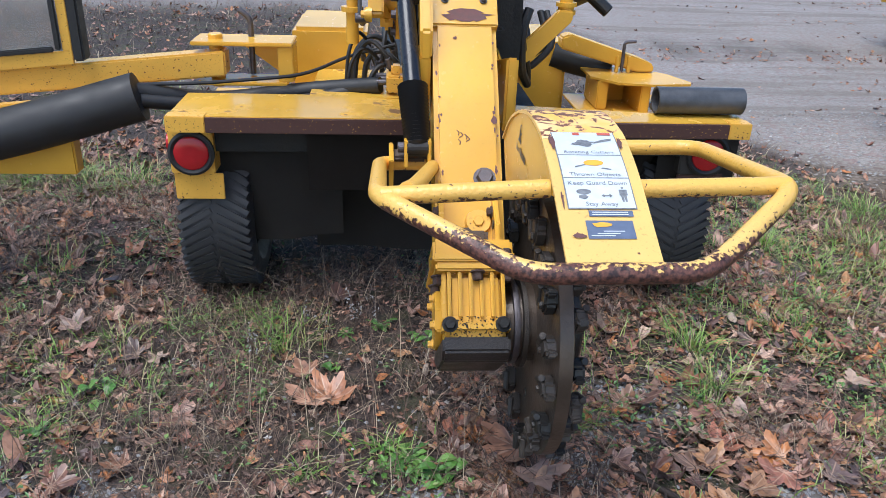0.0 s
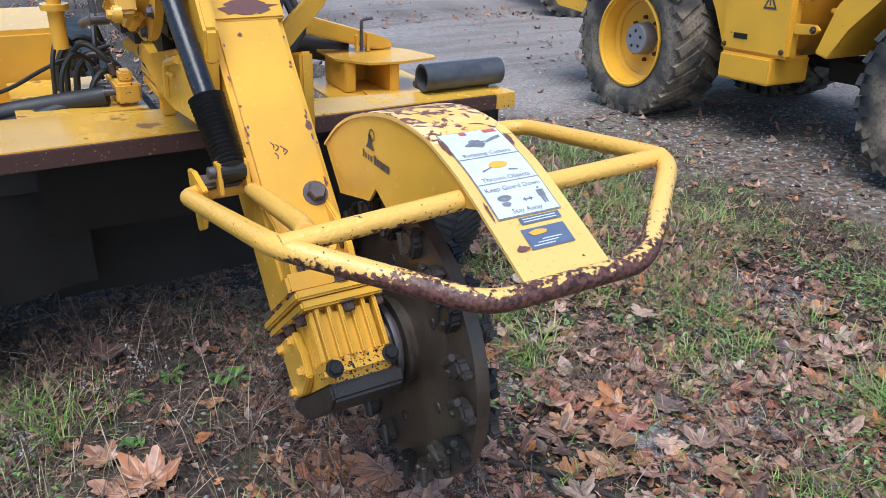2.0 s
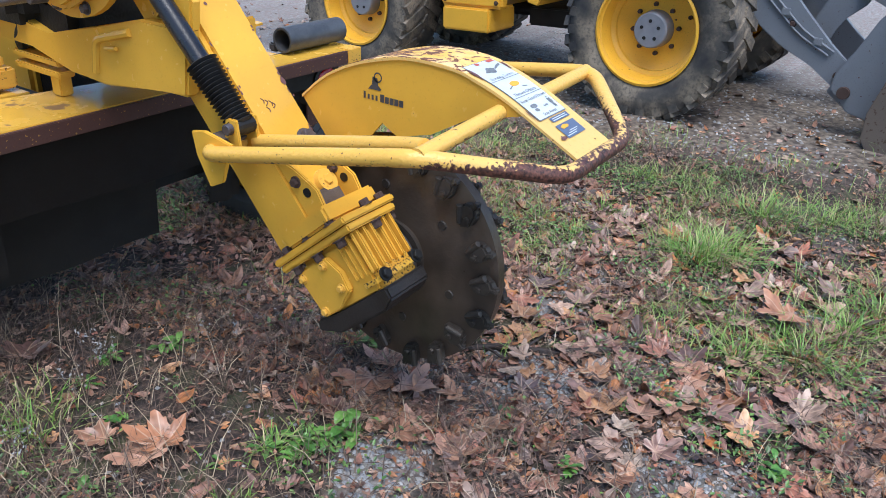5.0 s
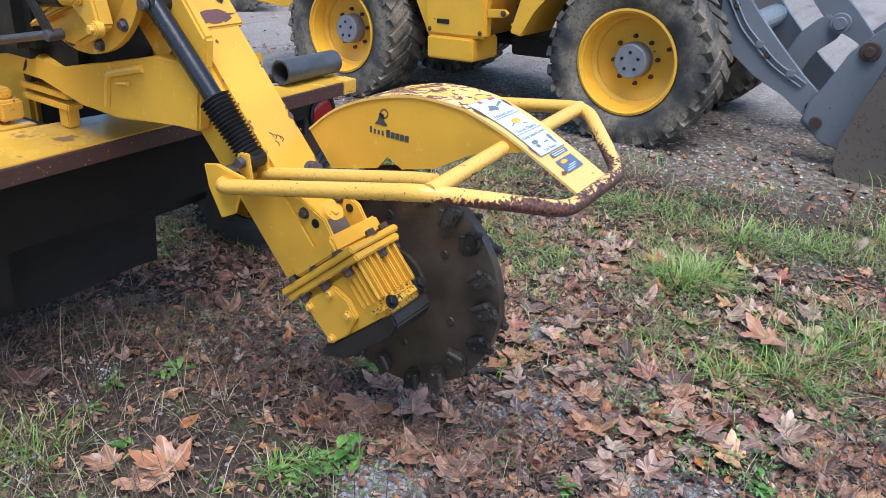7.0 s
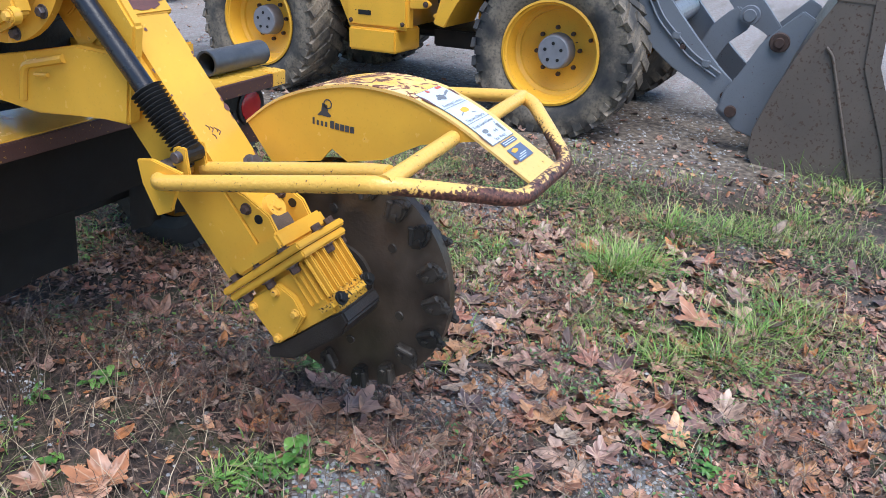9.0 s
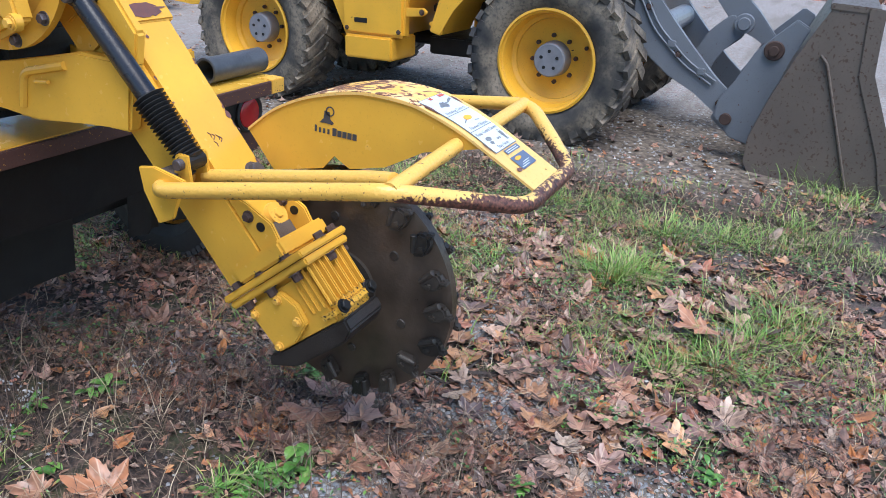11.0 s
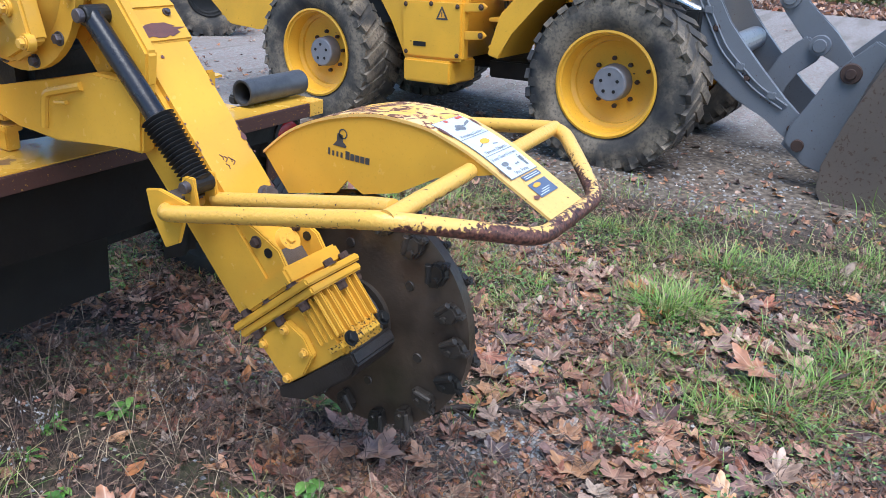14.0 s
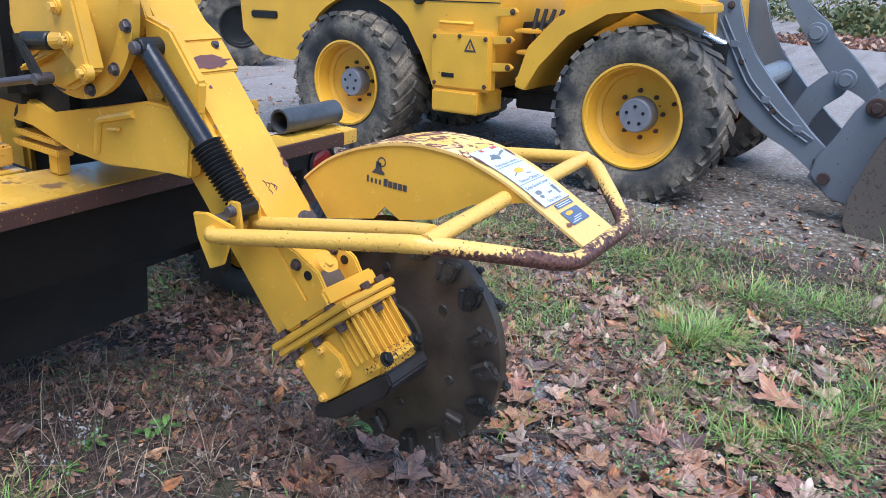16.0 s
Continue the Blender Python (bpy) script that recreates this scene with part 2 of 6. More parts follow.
soil, t, b = nodes("littered_soil", 0.8)
g_attr = t.nodes.new("ShaderNodeAttribute")
g_attr.attribute_name = "gravel"
na, nb, nc = tex(t, "ShaderNodeTexNoise", 7, 8), tex(t, "ShaderNodeTexNoise", 55, 6), tex(t, "ShaderNodeTexNoise", 0.9, 6)
vo = tex(t, "ShaderNodeTexVoronoi", 75)
earth = ramp(t, nb.outputs[0], [(0.3, (0.010, 0.008, 0.007)), (0.5, (0.032, 0.022, 0.018)), (0.68, (0.10, 0.064, 0.05))])
moss = ramp(t, na.outputs[0], [(0.5, (0, 0, 0)), (0.68, (0.5, 0.5, 0.5))])
earth = mix(t, moss, earth, (0.075, 0.095, 0.03))
sep = t.nodes.new("ShaderNodeSeparateColor")
t.links.new(vo.outputs["Color"], sep.inputs[0])
pebble = ramp(t, sep.outputs[0], [(0.0, (0.20, 0.19, 0.18)), (0.5, (0.42, 0.405, 0.38)), (0.85, (0.58, 0.55, 0.52)), (1.0, (0.74, 0.71, 0.67))])
gaps = ramp(t, vo.outputs["Distance"], [(0.38, (0, 0, 0)), (0.60, (0.6, 0.6, 0.6))])
pebble = mix(t, gaps, pebble, (0.06, 0.055, 0.05))
coarse = tex(t, "ShaderNodeTexNoise", 26, 9)
pebble = mix(t, ramp(t, coarse.outputs[0], [(0.40, (0.6, 0.6, 0.6)), (0.54, (0, 0, 0))]), pebble, (0.25, 0.14, 0.13))
wet = ramp(t, nc.outputs[0], [(0.42, (0.30, 0.30, 0.30)), (0.62, (0.08, 0.08, 0.08))])
pebble = mix(t, wet, pebble, (0.17, 0.140, 0.115))
band, mapped = tex(t, "ShaderNodeTexNoise", 1.0, 8), t.nodes.new("ShaderNodeMapping")
mapped.inputs["Scale"].default_value = (0.45, 3.6, 1.0)
t.links.new(t.nodes.new("ShaderNodeTexCoord").outputs["Object"], mapped.inputs["Vector"])
t.links.new(mapped.outputs[0], band.inputs["Vector"])
pebble = mix(t, ramp(t, band.outputs[0], [(0.50, (0, 0, 0)), (0.62, (0.55, 0.55, 0.55))]), pebble, (0.15, 0.125, 0.10))
m_attr = t.nodes.new("ShaderNodeAttribute")
m_attr.attribute_name = "churned"
churn = ramp(t, coarse.outputs[0], [(0.35, (0.042, 0.032, 0.025)), (0.55, (0.145, 0.112, 0.083)), (0.72, (0.27, 0.225, 0.18))])
pebble = mix(t, m_attr.outputs["Fac"], pebble, churn)
t.links.new(mix(t, g_attr.outputs["Fac"], earth, pebble), b.inputs["Base Color"])
bump(t, b, vo.outputs["Distance"], 0.5, 0.008)


# ---- mesh helpers ----
def part(name, bm, material, parent, label="", smooth=False):
    """Links a bmesh, made in world places, as one mesh object under its parent."""
    bmesh.ops.recalc_face_normals(bm, faces=bm.faces)
    up = Matrix.Identity(4)
    chain = parent
    while chain is not None:
        up = chain.matrix_basis @ up
        chain = chain.parent
    bm.transform(up.inverted())
    me = bpy.data.meshes.new(name)
    bm.to_mesh(me)
    bm.free()
    me.materials.append(material)
    if smooth:
        for p in me.polygons:
            p.use_smooth = True
        me.set_sharp_from_angle(angle=radians(38))
    ob = new(name, me)
    ob.parent = parent
    return tagged(ob, label)


def thing(name, place, label, category, group="", kind=""):
    ob = new(name)
    ob.empty_display_size = 0.1
    ob.matrix_basis = Matrix.Translation(place)
    return tagged(ob, label, category, group, kind)


def box(bm, lo, hi, bevel=0.0, m=None):
    r = bmesh.ops.create_cube(bm, size=1.0)
    v = r["verts"]
    s = [hi[i] - lo[i] for i in range(3)]
    bmesh.ops.transform(bm, matrix=Matrix.Translation([(hi[i] + lo[i]) / 2 for i in range(3)]) @ Matrix.Diagonal((*s, 1)), verts=v)
    if bevel:
        es = list({e for w in v for e in w.link_edges})
        v = bmesh.ops.bevel(bm, geom=es, offset=bevel, segments=2, affect="EDGES")["verts"]
    if m is not None:
        bmesh.ops.transform(bm, matrix=m, verts=list(set(v)))
    return bm


def boxes(*specs, bevel=0.003, m=None):
    bm = bmesh.new()
    for lo, hi in specs:
        box(bm, lo, hi, bevel, m)
    return bm


def prism(profile, a, b, axis="x", bevel=0.0, bm=None, m=None):
    """A plate: a profile in the plane across the axis, from a to b along it."""
    bm = bm or bmesh.new()
    def at(u, v, w):
        return {"x": (w, u, v), "y": (u, w, v), "z": (u, v, w)}[axis]
    lo, hi = [bm.verts.new(at(u, v, a)) for u, v in profile], [bm.verts.new(at(u, v, b)) for u, v in profile]
    n = len(profile)
    fs = [bm.faces.new(lo), bm.faces.new(hi)] + [bm.faces.new((lo[i], lo[(i + 1) % n], hi[(i + 1) % n], hi[i])) for i in range(n)]
    vs = lo + hi
    if bevel:
        vs = bmesh.ops.bevel(bm, geom=list({e for f in fs for e in f.edges}), offset=bevel, segments=2, affect="EDGES")["verts"]
    if m is not None:
        bmesh.ops.transform(bm, matrix=m, verts=list(set(vs)))
    return bm


def lathe(profile, p, d, seg=24, bm=None, closed=False):
    """Rings of (along, radius) about the axis from p in the direction d."""
    bm = bm or bmesh.new()
    m = Matrix.Translation(p) @ Vector(d).to_track_quat("Z", "Y").to_matrix().to_4x4()
    rings = []
    for a, r in profile:
        if r < 1e-6:
            rings.append([bm.verts.new(m @ Vector((0, 0, a)))])
        else:
            rings.append([bm.verts.new(m @ Vector((r * math.cos(2 * math.pi * k / seg), r * math.sin(2 * math.pi * k / seg), a))) for k in range(seg)])
    pairs = list(zip(rings, rings[1:])) + ([(rings[-1], rings[0])] if closed else [])
    for lo, hi in pairs:
        for k in range(seg):
            j = (k + 1) % seg
            if len(lo) == 1 and len(hi) > 1:
                bm.faces.new((lo[0], hi[k], hi[j]))
            elif len(hi) == 1 and len(lo) > 1:
                bm.faces.new((lo[k], lo[j], hi[0]))
            elif len(lo) > 1:
                bm.faces.new((lo[k], lo[j], hi[j], hi[k]))
    return bm


def rod(p, q, r, seg=16, bm=None, bevel=0.15):
    p, q = Vector(p), Vector(q)
    n, c = (q - p).length, r * bevel
    return lathe([(0, 0), (0, r - c), (c, r), (n - c, r), (n, r - c), (n, 0)], p, q - p, seg, bm)


def tube(points, r, bend=0.03, seg=12, bm=None, steps=5):
    """A bent pipe through the points, its corners rounded with the given radius."""
    bm = bm or bmesh.new()
    pts = [Vector(p) for p in points]
    path = [pts[0]]
    for a, b_, c in zip(pts, pts[1:], pts[2:]):
        cut = min(bend, (a - b_).length * 0.45, (c - b_).length * 0.45)
        s, e = b_ + (a - b_).normalized() * cut, b_ + (c - b_).normalized() * cut
        for k in range(steps + 1):
            u = k / steps
            path.append(s * (1 - u) ** 2 + b_ * 2 * u * (1 - u) + e * u * u)
    path.append(pts[-1])
    side, rings = None, []
    for k, p in enumerate(path):
        d = (path[min(k + 1, len(path) - 1)] - path[max(k - 1, 0)]).normalized()
        if side is None:
            side = d.orthogonal().normalized()
        side = (side - d * side.dot(d)).normalized()
        up = d.cross(side)
        rings.append([bm.verts.new(p + r * (math.cos(2 * math.pi * i / seg) * side + math.sin(2 * math.pi * i / seg) * up)) for i in range(seg)])
    for lo, hi in zip(rings, rings[1:]):
        for i in range(seg):
            j = (i + 1) % seg
            bm.faces.new((lo[i], lo[j], hi[j], hi[i]))
    bm.faces.new(rings[0]), bm.faces.new(rings[-1])
    return bm


def bolt(p, d, r=0.011, h=0.010, bm=None):
    """A hexagon head on a washer."""
    bm = lathe([(0, 0), (0, r * 1.35), (0.003, r * 1.35), (0.003, 0)], p, d, 14, bm)
    q = Vector(p) + Vector(d).normalized() * 0.003
    return lathe([(0, r), (h * 0.8, r), (h, r * 0.85), (h, 0)], q, d, 6, bm)


def glyphs(text, size, place, bold=0.0):
    """Flat mesh of a line of writing, each corner laid where place(x, y) says; x from its middle."""
    cu = bpy.data.curves.new("writing", "FONT")
    cu.body, cu.size, cu.align_x, cu.offset, cu.resolution_u = text, size, "CENTER", bold, 2
    ob = bpy.data.objects.new("writing", cu)
    scene.collection.objects.link(ob)
    bpy.context.view_layer.update()
    me = bpy.data.meshes.new_from_object(ob.evaluated_get(bpy.context.evaluated_depsgraph_get()))
    bpy.data.objects.remove(ob)
    bm = bmesh.new()
    bm.from_mesh(me)
    bpy.data.meshes.remove(me)
    for v in bm.verts:
        v.co = place(v.co.x, v.co.y)
    return bm


# ---- ground ----
def smooth(v, a, b_):
    u = min(1, max(0, (v - a) / (b_ - a)))
    return u * u * (3 - 2 * u)


def gravel_at(x, y):
    """How far the gravel lies bare: the yard beyond the verge, and worn patches in it."""
    wob = 0.35 * noise.noise((x * 1.7, y * 1.7, 3.1)) + 0.16 * noise.noise((x * 6, y * 6, 8.0))
    road = smooth(x - (3.02 - 0.17 * (y - 1.8) + 0.9 * max(0.0, 1.1 - y)) + 0.8 * wob, -0.15, 0.4) if y < 9 else smooth(y - 9.3 + wob, 0, 1)
    for px, py, rx, ry in ((-0.55, 1.50, 0.80, 0.36), (0.36, 1.68, 0.20, 0.12), (0.92, 1.48, 0.13, 0.20), (1.25, 1.69, 0.10, 0.15), (0.1, 1.2, 0.4, 0.3), (2.0, 1.66, 0.18, 0.10), (-0.6, 5.9, 0.9, 0.35)):
        road = max(road, 0.7 * smooth(1.1 - math.hypot((x - px) / rx, (y - py) / ry) + 1.3 * wob, 0, 0.6))
    if x > 0.5:
        road = max(road, 0.42 * smooth(noise.noise((x * 3.1, y * 3.1, 5.0)) + 0.5 * wob, 0.0, 0.4))
    return road


def churned_at(x, y):
    """Mud and wet grit driven up round the loader and along its wheel tracks."""
    wob = noise.noise((x * 1.3, y * 1.3, 6.0)) + 0.5 * noise.noise((x * 4, y * 4, 2.0))
    return 0.95 * smooth(1.2 - math.hypot((x - 3.7) / 1.6, (y - 2.2) / 2.8) + 0.35 * wob, 0, 0.5)


def ground_at(x, y):
    z = -0.066 * smooth(x, 1.3, 3.2) * min(max(0.0, y - 2.3), 6.0)
    near = 1.0 if abs(x) < 12 and abs(y) < 14 else 0.3
    return z + near * (0.018 * noise.noise((x * 1.9, y * 1.9, 0.5)) + 0.010 * noise.noise((x * 7, y * 7, 4.2)))


def spread(lo, hi, step, far):
    mid = np.arange(lo, hi, step)
    out, d, v = [], step, 0.0
    while v < far:
        d *= 1.22
        v += d
        out.append(v)
    out = np.array(out)
    return np.concatenate([lo - out[::-1], mid, hi + out])


gx, gy = spread(-2.2, 5.0, 0.045, 420), spread(-0.6, 5.2, 0.045, 420)
verts = [(x, y, ground_at(x, y)) for y in gy for x in gx]
nx = len(gx)
faces = [(j * nx + i, j * nx + i + 1, (j + 1) * nx + i + 1, (j + 1) * nx + i) for j in range(len(gy) - 1) for i in range(nx - 1)]
me = bpy.data.meshes.new("ground")
me.from_pydata(verts, [], faces)
mask = me.attributes.new("gravel", "FLOAT", "POINT")
mask.data.foreach_set("value", np.array([gravel_at(v[0], v[1]) for v in verts], dtype=np.float32))
churned = me.attributes.new("churned", "FLOAT", "POINT")
churned.data.foreach_set("value", np.array([churned_at(v[0], v[1]) for v in verts], dtype=np.float32))
me.materials.append(soil)
me.polygons.foreach_set("use_smooth", [True] * len(me.polygons))
tagged(new("ground", me), "wet verge of brown soil running into a grey gravel yard", "ground", kind="structure")

# ---- stump grinder: trailer ----
grinder = thing("stump_grinder", (0.5, 3.0, 0.0), "yellow trailer stump grinder with a lowered boom and chipped paint", "machine")
DY, DZ = 2.56, 0.682
deck = part("deck", prism([(-0.36, DY + 0.0125), (1.366, DY + 0.0125), (1.366, 2.68), (1.08, 2.68), (1.0, 2.70), (0.58, 2.77), (0.0, 2.85), (-0.36, 2.85)], DZ - 0.012, DZ, "z", 0.002), deck_paint, grinder, "wet yellow steel deck with scuffs")
part("edge_bar", boxes(((-0.25, DY, DZ - 0.046), (1.30, DY + 0.012, DZ - 0.002)), bevel=0.002), rusted, deck, "rust-brown deck edge with yellow flakes")
part("edge_corner", boxes(((-0.362, DY - 0.001, DZ - 0.046), (-0.25, DY + 0.05, DZ + 0.002)), bevel=0.002), yellow_worn, deck)
part("edge_corner", boxes(((1.30, DY - 0.001, DZ - 0.046), (1.368, DY + 0.05, DZ + 0.002)), bevel=0.002), yellow_worn, deck)
part("fender_plate", prism([(0.95, 2.72), (1.36, 2.70), (1.36, 3.3), (0.95, 3.3)], 0.585, 0.593, "z", 0.002), yellow, deck)
part("fender_plate", prism([(-0.36, 2.86), (0.05, 2.86), (0.05, 3.3), (-0.36, 3.3)], 0.585, 0.593, "z", 0.002), yellow, deck)
part("under_frame", boxes(((-0.30, DY + 0.09, DZ - 0.13), (1.31, DY + 0.17, DZ - 0.013)), ((0.25, DY + 0.10, 0.45), (0.37, 4.4, DZ - 0.014)), ((0.63, DY + 0.10, 0.45), (0.75, 4.4, DZ - 0.014)), ((-0.14, 2.90, 0.26), (1.09, 2.96, 0.32))), engine_black, grinder, "grimy black chassis rails and axle")
for sx, x0, x1, lx in ((-1, -0.375, -0.245, -0.309), (1, 1.20, 1.335, 1.285)):
    yb = 2.62 if sx < 0 else 2.655
    lamp_box = part("lamp_box", boxes(((x0, yb, 0.49), (x1, yb + 0.10, 0.625)), bevel=0.004), yellow_worn if sx < 0 else flap_rubber, grinder, "rust-speckled lamp box")
    part("lower_plate", boxes(((x0 + 0.004, yb + 0.012, 0.405), (x1 + 0.02, yb + 0.02, 0.488)), bevel=0.002), yellow_worn if sx < 0 else rusted, lamp_box)
    lamp = part("tail_light", lathe([(0, 0.068), (0.012, 0.068), (0.016, 0.060), (0.010, 0.052), (0, 0.052)], (lx, yb - 0.001, 0.558), (0, -1, 0), 32), rubber, grinder, "round red tail light in a black rubber ring", True)
    part("lens", lathe([(0, 0.052), (0.010, 0.051), (0.014, 0.045), (0.016, 0.02), (0.0165, 0)], (lx, yb - 0.002, 0.558), (0, -1, 0), 32), lens_red, lamp, "red lens", True)
part("side_marker", lathe([(0, 0.03), (0.012, 0.028), (0.016, 0.0)], (-0.376, 2.67, 0.575), (-1, 0, 0), 20), lens_red, grinder, "small red side marker light", True)


def flap(name, x0, x1, z0, z1, y, lean, sag):
    """A hanging sheet of rubber with a slight wave."""
    bm = bmesh.new()
    n, k = 10, 8
    grid = [[bm.verts.new((x0 + (x1 - x0) * i / n, y + lean * (1 - j / k) + 0.012 * math.sin(i * 0.9) * (1 - j / k), z0 + (z1 - z0) * j / k - sag * (i / n) * (1 - j / k))) for i in range(n + 1)] for j in range(k + 1)]
    for j in range(k):
        for i in range(n):
            bm.faces.new((grid[j][i], grid[j][i + 1], grid[j + 1][i + 1], grid[j + 1][i]))
    bmesh.ops.solidify(bm, geom=bm.faces[:], thickness=0.008)
    return part(name, bm, flap_rubber if y < 2.85 and name == "mud_flap" else grimy_panel, grinder, "hanging grey-black rubber flap", True)


flap("mud_flap", -0.25, 0.13, 0.22, 0.64, 2.69, 0.03, -0.03)
flap("mud_flap", 1.02, 1.14, 0.20, 0.62, 2.72, 0.05, 0.0)
flap("mud_flap", 1.14, 1.40, 0.40, 0.63, 2.69, 0.0, 0.0)
flap("mud_flap", 0.03, 0.70, 0.14, 0.62, 2.84, 0.03, 0.02)
flap("mud_flap", 0.88, 1.02, 0.17, 0.62, 2.80, 0.03, 0.0)
flap("skirt", 0.03, 1.02, 0.43, 0.64, 2.63, 0.02, 0.02)


def ring_tyre(name, c, r, half, axis, rim_r, parent, lugs, mat, rimmat, tread_h, label):
    """A tyre with shoulders and lugs, and a dished rim with a hub, about the axis pointing out of the outer side."""
    w = part(name, lathe([(-half * 0.7, rim_r), (-half * 0.98, rim_r + 0.3 * (r - rim_r)), (-half, rim_r + 0.6 * (r - rim_r)), (-half * 0.88, r - 0.03 * r), (-half * 0.55, r), (half * 0.55, r), (half * 0.88, r - 0.03 * r),
                     (half, rim_r + 0.6 * (r - rim_r)), (half * 0.98, rim_r + 0.3 * (r - rim_r)), (half * 0.8, rim_r)], c, axis, 48), mat, parent, label, True)
    m = Matrix.Translation(c) @ Vector(axis).to_track_quat("Z", "Y").to_matrix().to_4x4()
    bm = bmesh.new()
    for k in range(lugs):
        a = 2 * math.pi * k / lugs
        for side in (-1, 1):
            a2 = a + (math.pi / lugs if side > 0 else 0)
            mm = m @ Matrix.Rotation(a2, 4, "Z") @ Matrix.Translation((r - 0.004, 0, side * half * 0.5)) @ Matrix.Rotation(side * 0.5, 4, "X")
            wd = math.pi * r / lugs * 1.1
            box(bm, (-0.015, -wd / 2, -half * 0.50), (tread_h, wd / 2, half * 0.50), 0, mm)
            if tread_h > 0.01:
                mm = m @ Matrix.Rotation(a2, 4, "Z") @ Matrix.Translation((r - 0.045, 0, side * half * 0.93))
                box(bm, (-0.030, -wd * 0.42, -half * 0.12), (0.030, wd * 0.42, half * 0.035), 0, mm)
    part("tread", bm, mat, w, "worn tread blocks")
    part("rim", lathe([(-half * 0.6, rim_r * 1.0), (half * 0.72, rim_r), (half * 0.88, rim_r * 1.02), (half * 0.90, rim_r * 0.975), (half * 0.80, rim_r * 0.955), (half * 0.78, rim_r * 0.925), (half * 0.60, rim_r * 0.915), (half * 0.50, rim_r * 0.89), (half * 0.30, rim_r * 0.88), (half * 0.24, rim_r * 0.80), (half * 0.15, rim_r * 0.79),
                      (half * 0.12, rim_r * 0.72), (half * 0.08, rim_r * 0.60), (half * 0.10, rim_r * 0.30), (half * 0.10, 0)], c, axis, 48), rimmat, w, "yellow dished steel rim", True)
    return w, m


for x in (-0.27, 1.22):
    ring_tyre("wheel", (x, 2.93, 0.287), 0.287, 0.115, (-1 if x < 0 else 1, 0, 0), 0.17, grinder, 60, tyre_black, yellow_worn, 0.008, "black trailer tyre with narrow tread")

# ---- stump grinder: stands, tanks and arms on the deck ----
part("fuel_tank", boxes(((0.60, 3.30, 0.50), (0.955, 3.75, 0.785)), bevel=0.015), yellow, grinder, "yellow box tank behind the boom")
part("fuel_tank", boxes(((-0.075, 3.30, 0.50), (0.20, 3.75, 0.82)), bevel=0.015), yellow, grinder)
stand = part("stand", boxes(((1.02, 3.06, 0.594), (1.06, 3.24, 0.695)), bevel=0.004), yellow, grinder, "welded yellow bracket stand")
part("stand_leg", boxes(((1.16, 3.00, 0.594), (1.195, 3.24, 0.695)), bevel=0.004), yellow, stand)
part("stand_back", boxes(((1.061, 3.20, 0.594), (1.159, 3.225, 0.695)), bevel=0.004), yellow, stand)
part("top_plate", prism([(1.0, 3.10), (1.0, 3.27), (1.20, 3.27), (1.30, 3.16), (1.345, 3.03), (1.335, 3.0), (1.20, 2.98), (1.08, 3.0)], 0.696, 0.704, "z"), yellow, stand)
part("gusset", prism([(1.06, 2.92), (1.20, 2.76), (1.30, 2.95), (1.08, 3.05)], 0.594, 0.601, "z"), yellow, stand)
part("fold_arm", prism([(0.90, 0.825), (0.93, 0.838), (1.20, 0.755), (1.25, 0.735), (1.255, 0.706), (1.19, 0.706), (0.90, 0.785)], 3.17, 3.24, "y", 0.006), yellow, grinder, "yellow folding arm with a pin")
part("lock_pin", tube([(1.130, 3.165, 0.71), (1.130, 3.165, 0.815), (1.172, 3.165, 0.818)], 0.006, 0.012), bolt_steel, grinder, "bent steel lock pin")
socket = part("pin_socket", boxes(((1.105, 3.155, 0.706), (1.116, 3.172, 0.765)), bevel=0.002), yellow, grinder)
part("socket_side", boxes(((1.148, 3.155, 0.706), (1.16, 3.172, 0.765)), bevel=0.002), yellow, socket)
part("rubber_boot", tube([(0.90, 3.33, 0.735), (0.98, 3.32, 0.715), (1.12, 3.27, 0.69)], 0.05, 0.05, 16), rubber, grinder, "sagging black rubber boot", True)
pipe_metal = plain("worn_pipe_paint", (0.075, 0.078, 0.085), 0.38, 0.2, 0.6, 30, 0.3)
cut_pipe = part("cut_pipe", lathe([(0, 0.034), (0, 0.041), (0.272, 0.041), (0.272, 0.034)], (1.095, 2.665, DZ + 0.046), (1, 0, 0), 28, None, True), pipe_metal, grinder, "length of black pipe lying on the deck", True)
part("pipe_saddle", boxes(((1.10, 2.70, DZ + 0.001), (1.365, 2.735, DZ + 0.03)), bevel=0.006), pipe_metal, cut_pipe)

# control arm with window, swung out beside the trailer and sloping down from its hinge
SLOPE = Matrix(((1, 0, 0, 0), (0, 1, 0, 0), (0.105, 0, 1, 0.029), (0, 0, 0, 1)))
part("arm_clevis", boxes(((-0.37, 2.98, 0.805), (-0.04, 3.14, 0.818)), ((-0.36, 2.98, 0.675), (-0.06, 3.12, 0.687)), ((-0.09, 2.99, 0.687), (-0.04, 3.13, 0.805))), yellow, grinder, "yellow hinge plates of the control arm")
part("gusset", prism([(-0.24, 0.804), (-0.10, 0.804), (-0.10, 0.70)], 3.10, 3.11, "y"), yellow, grinder)
part("hinge_pin", rod((-0.30, 3.05, 0.66), (-0.30, 3.05, 0.835), 0.024), yellow, grinder)
part("lock_pin", tube([(-0.19, 3.10, 0.69), (-0.19, 3.10, 0.88), (-0.225, 3.10, 0.905)], 0.010, 0.02), bolt_steel, grinder, "grey lock pin with a bent top")
arm = part("control_arm", boxes(((-1.75, 2.98, 0.705), (-0.26, 3.06, 0.788)), bevel=0.006, m=SLOPE), yellow_worn, grinder, "rust-speckled yellow box arm")
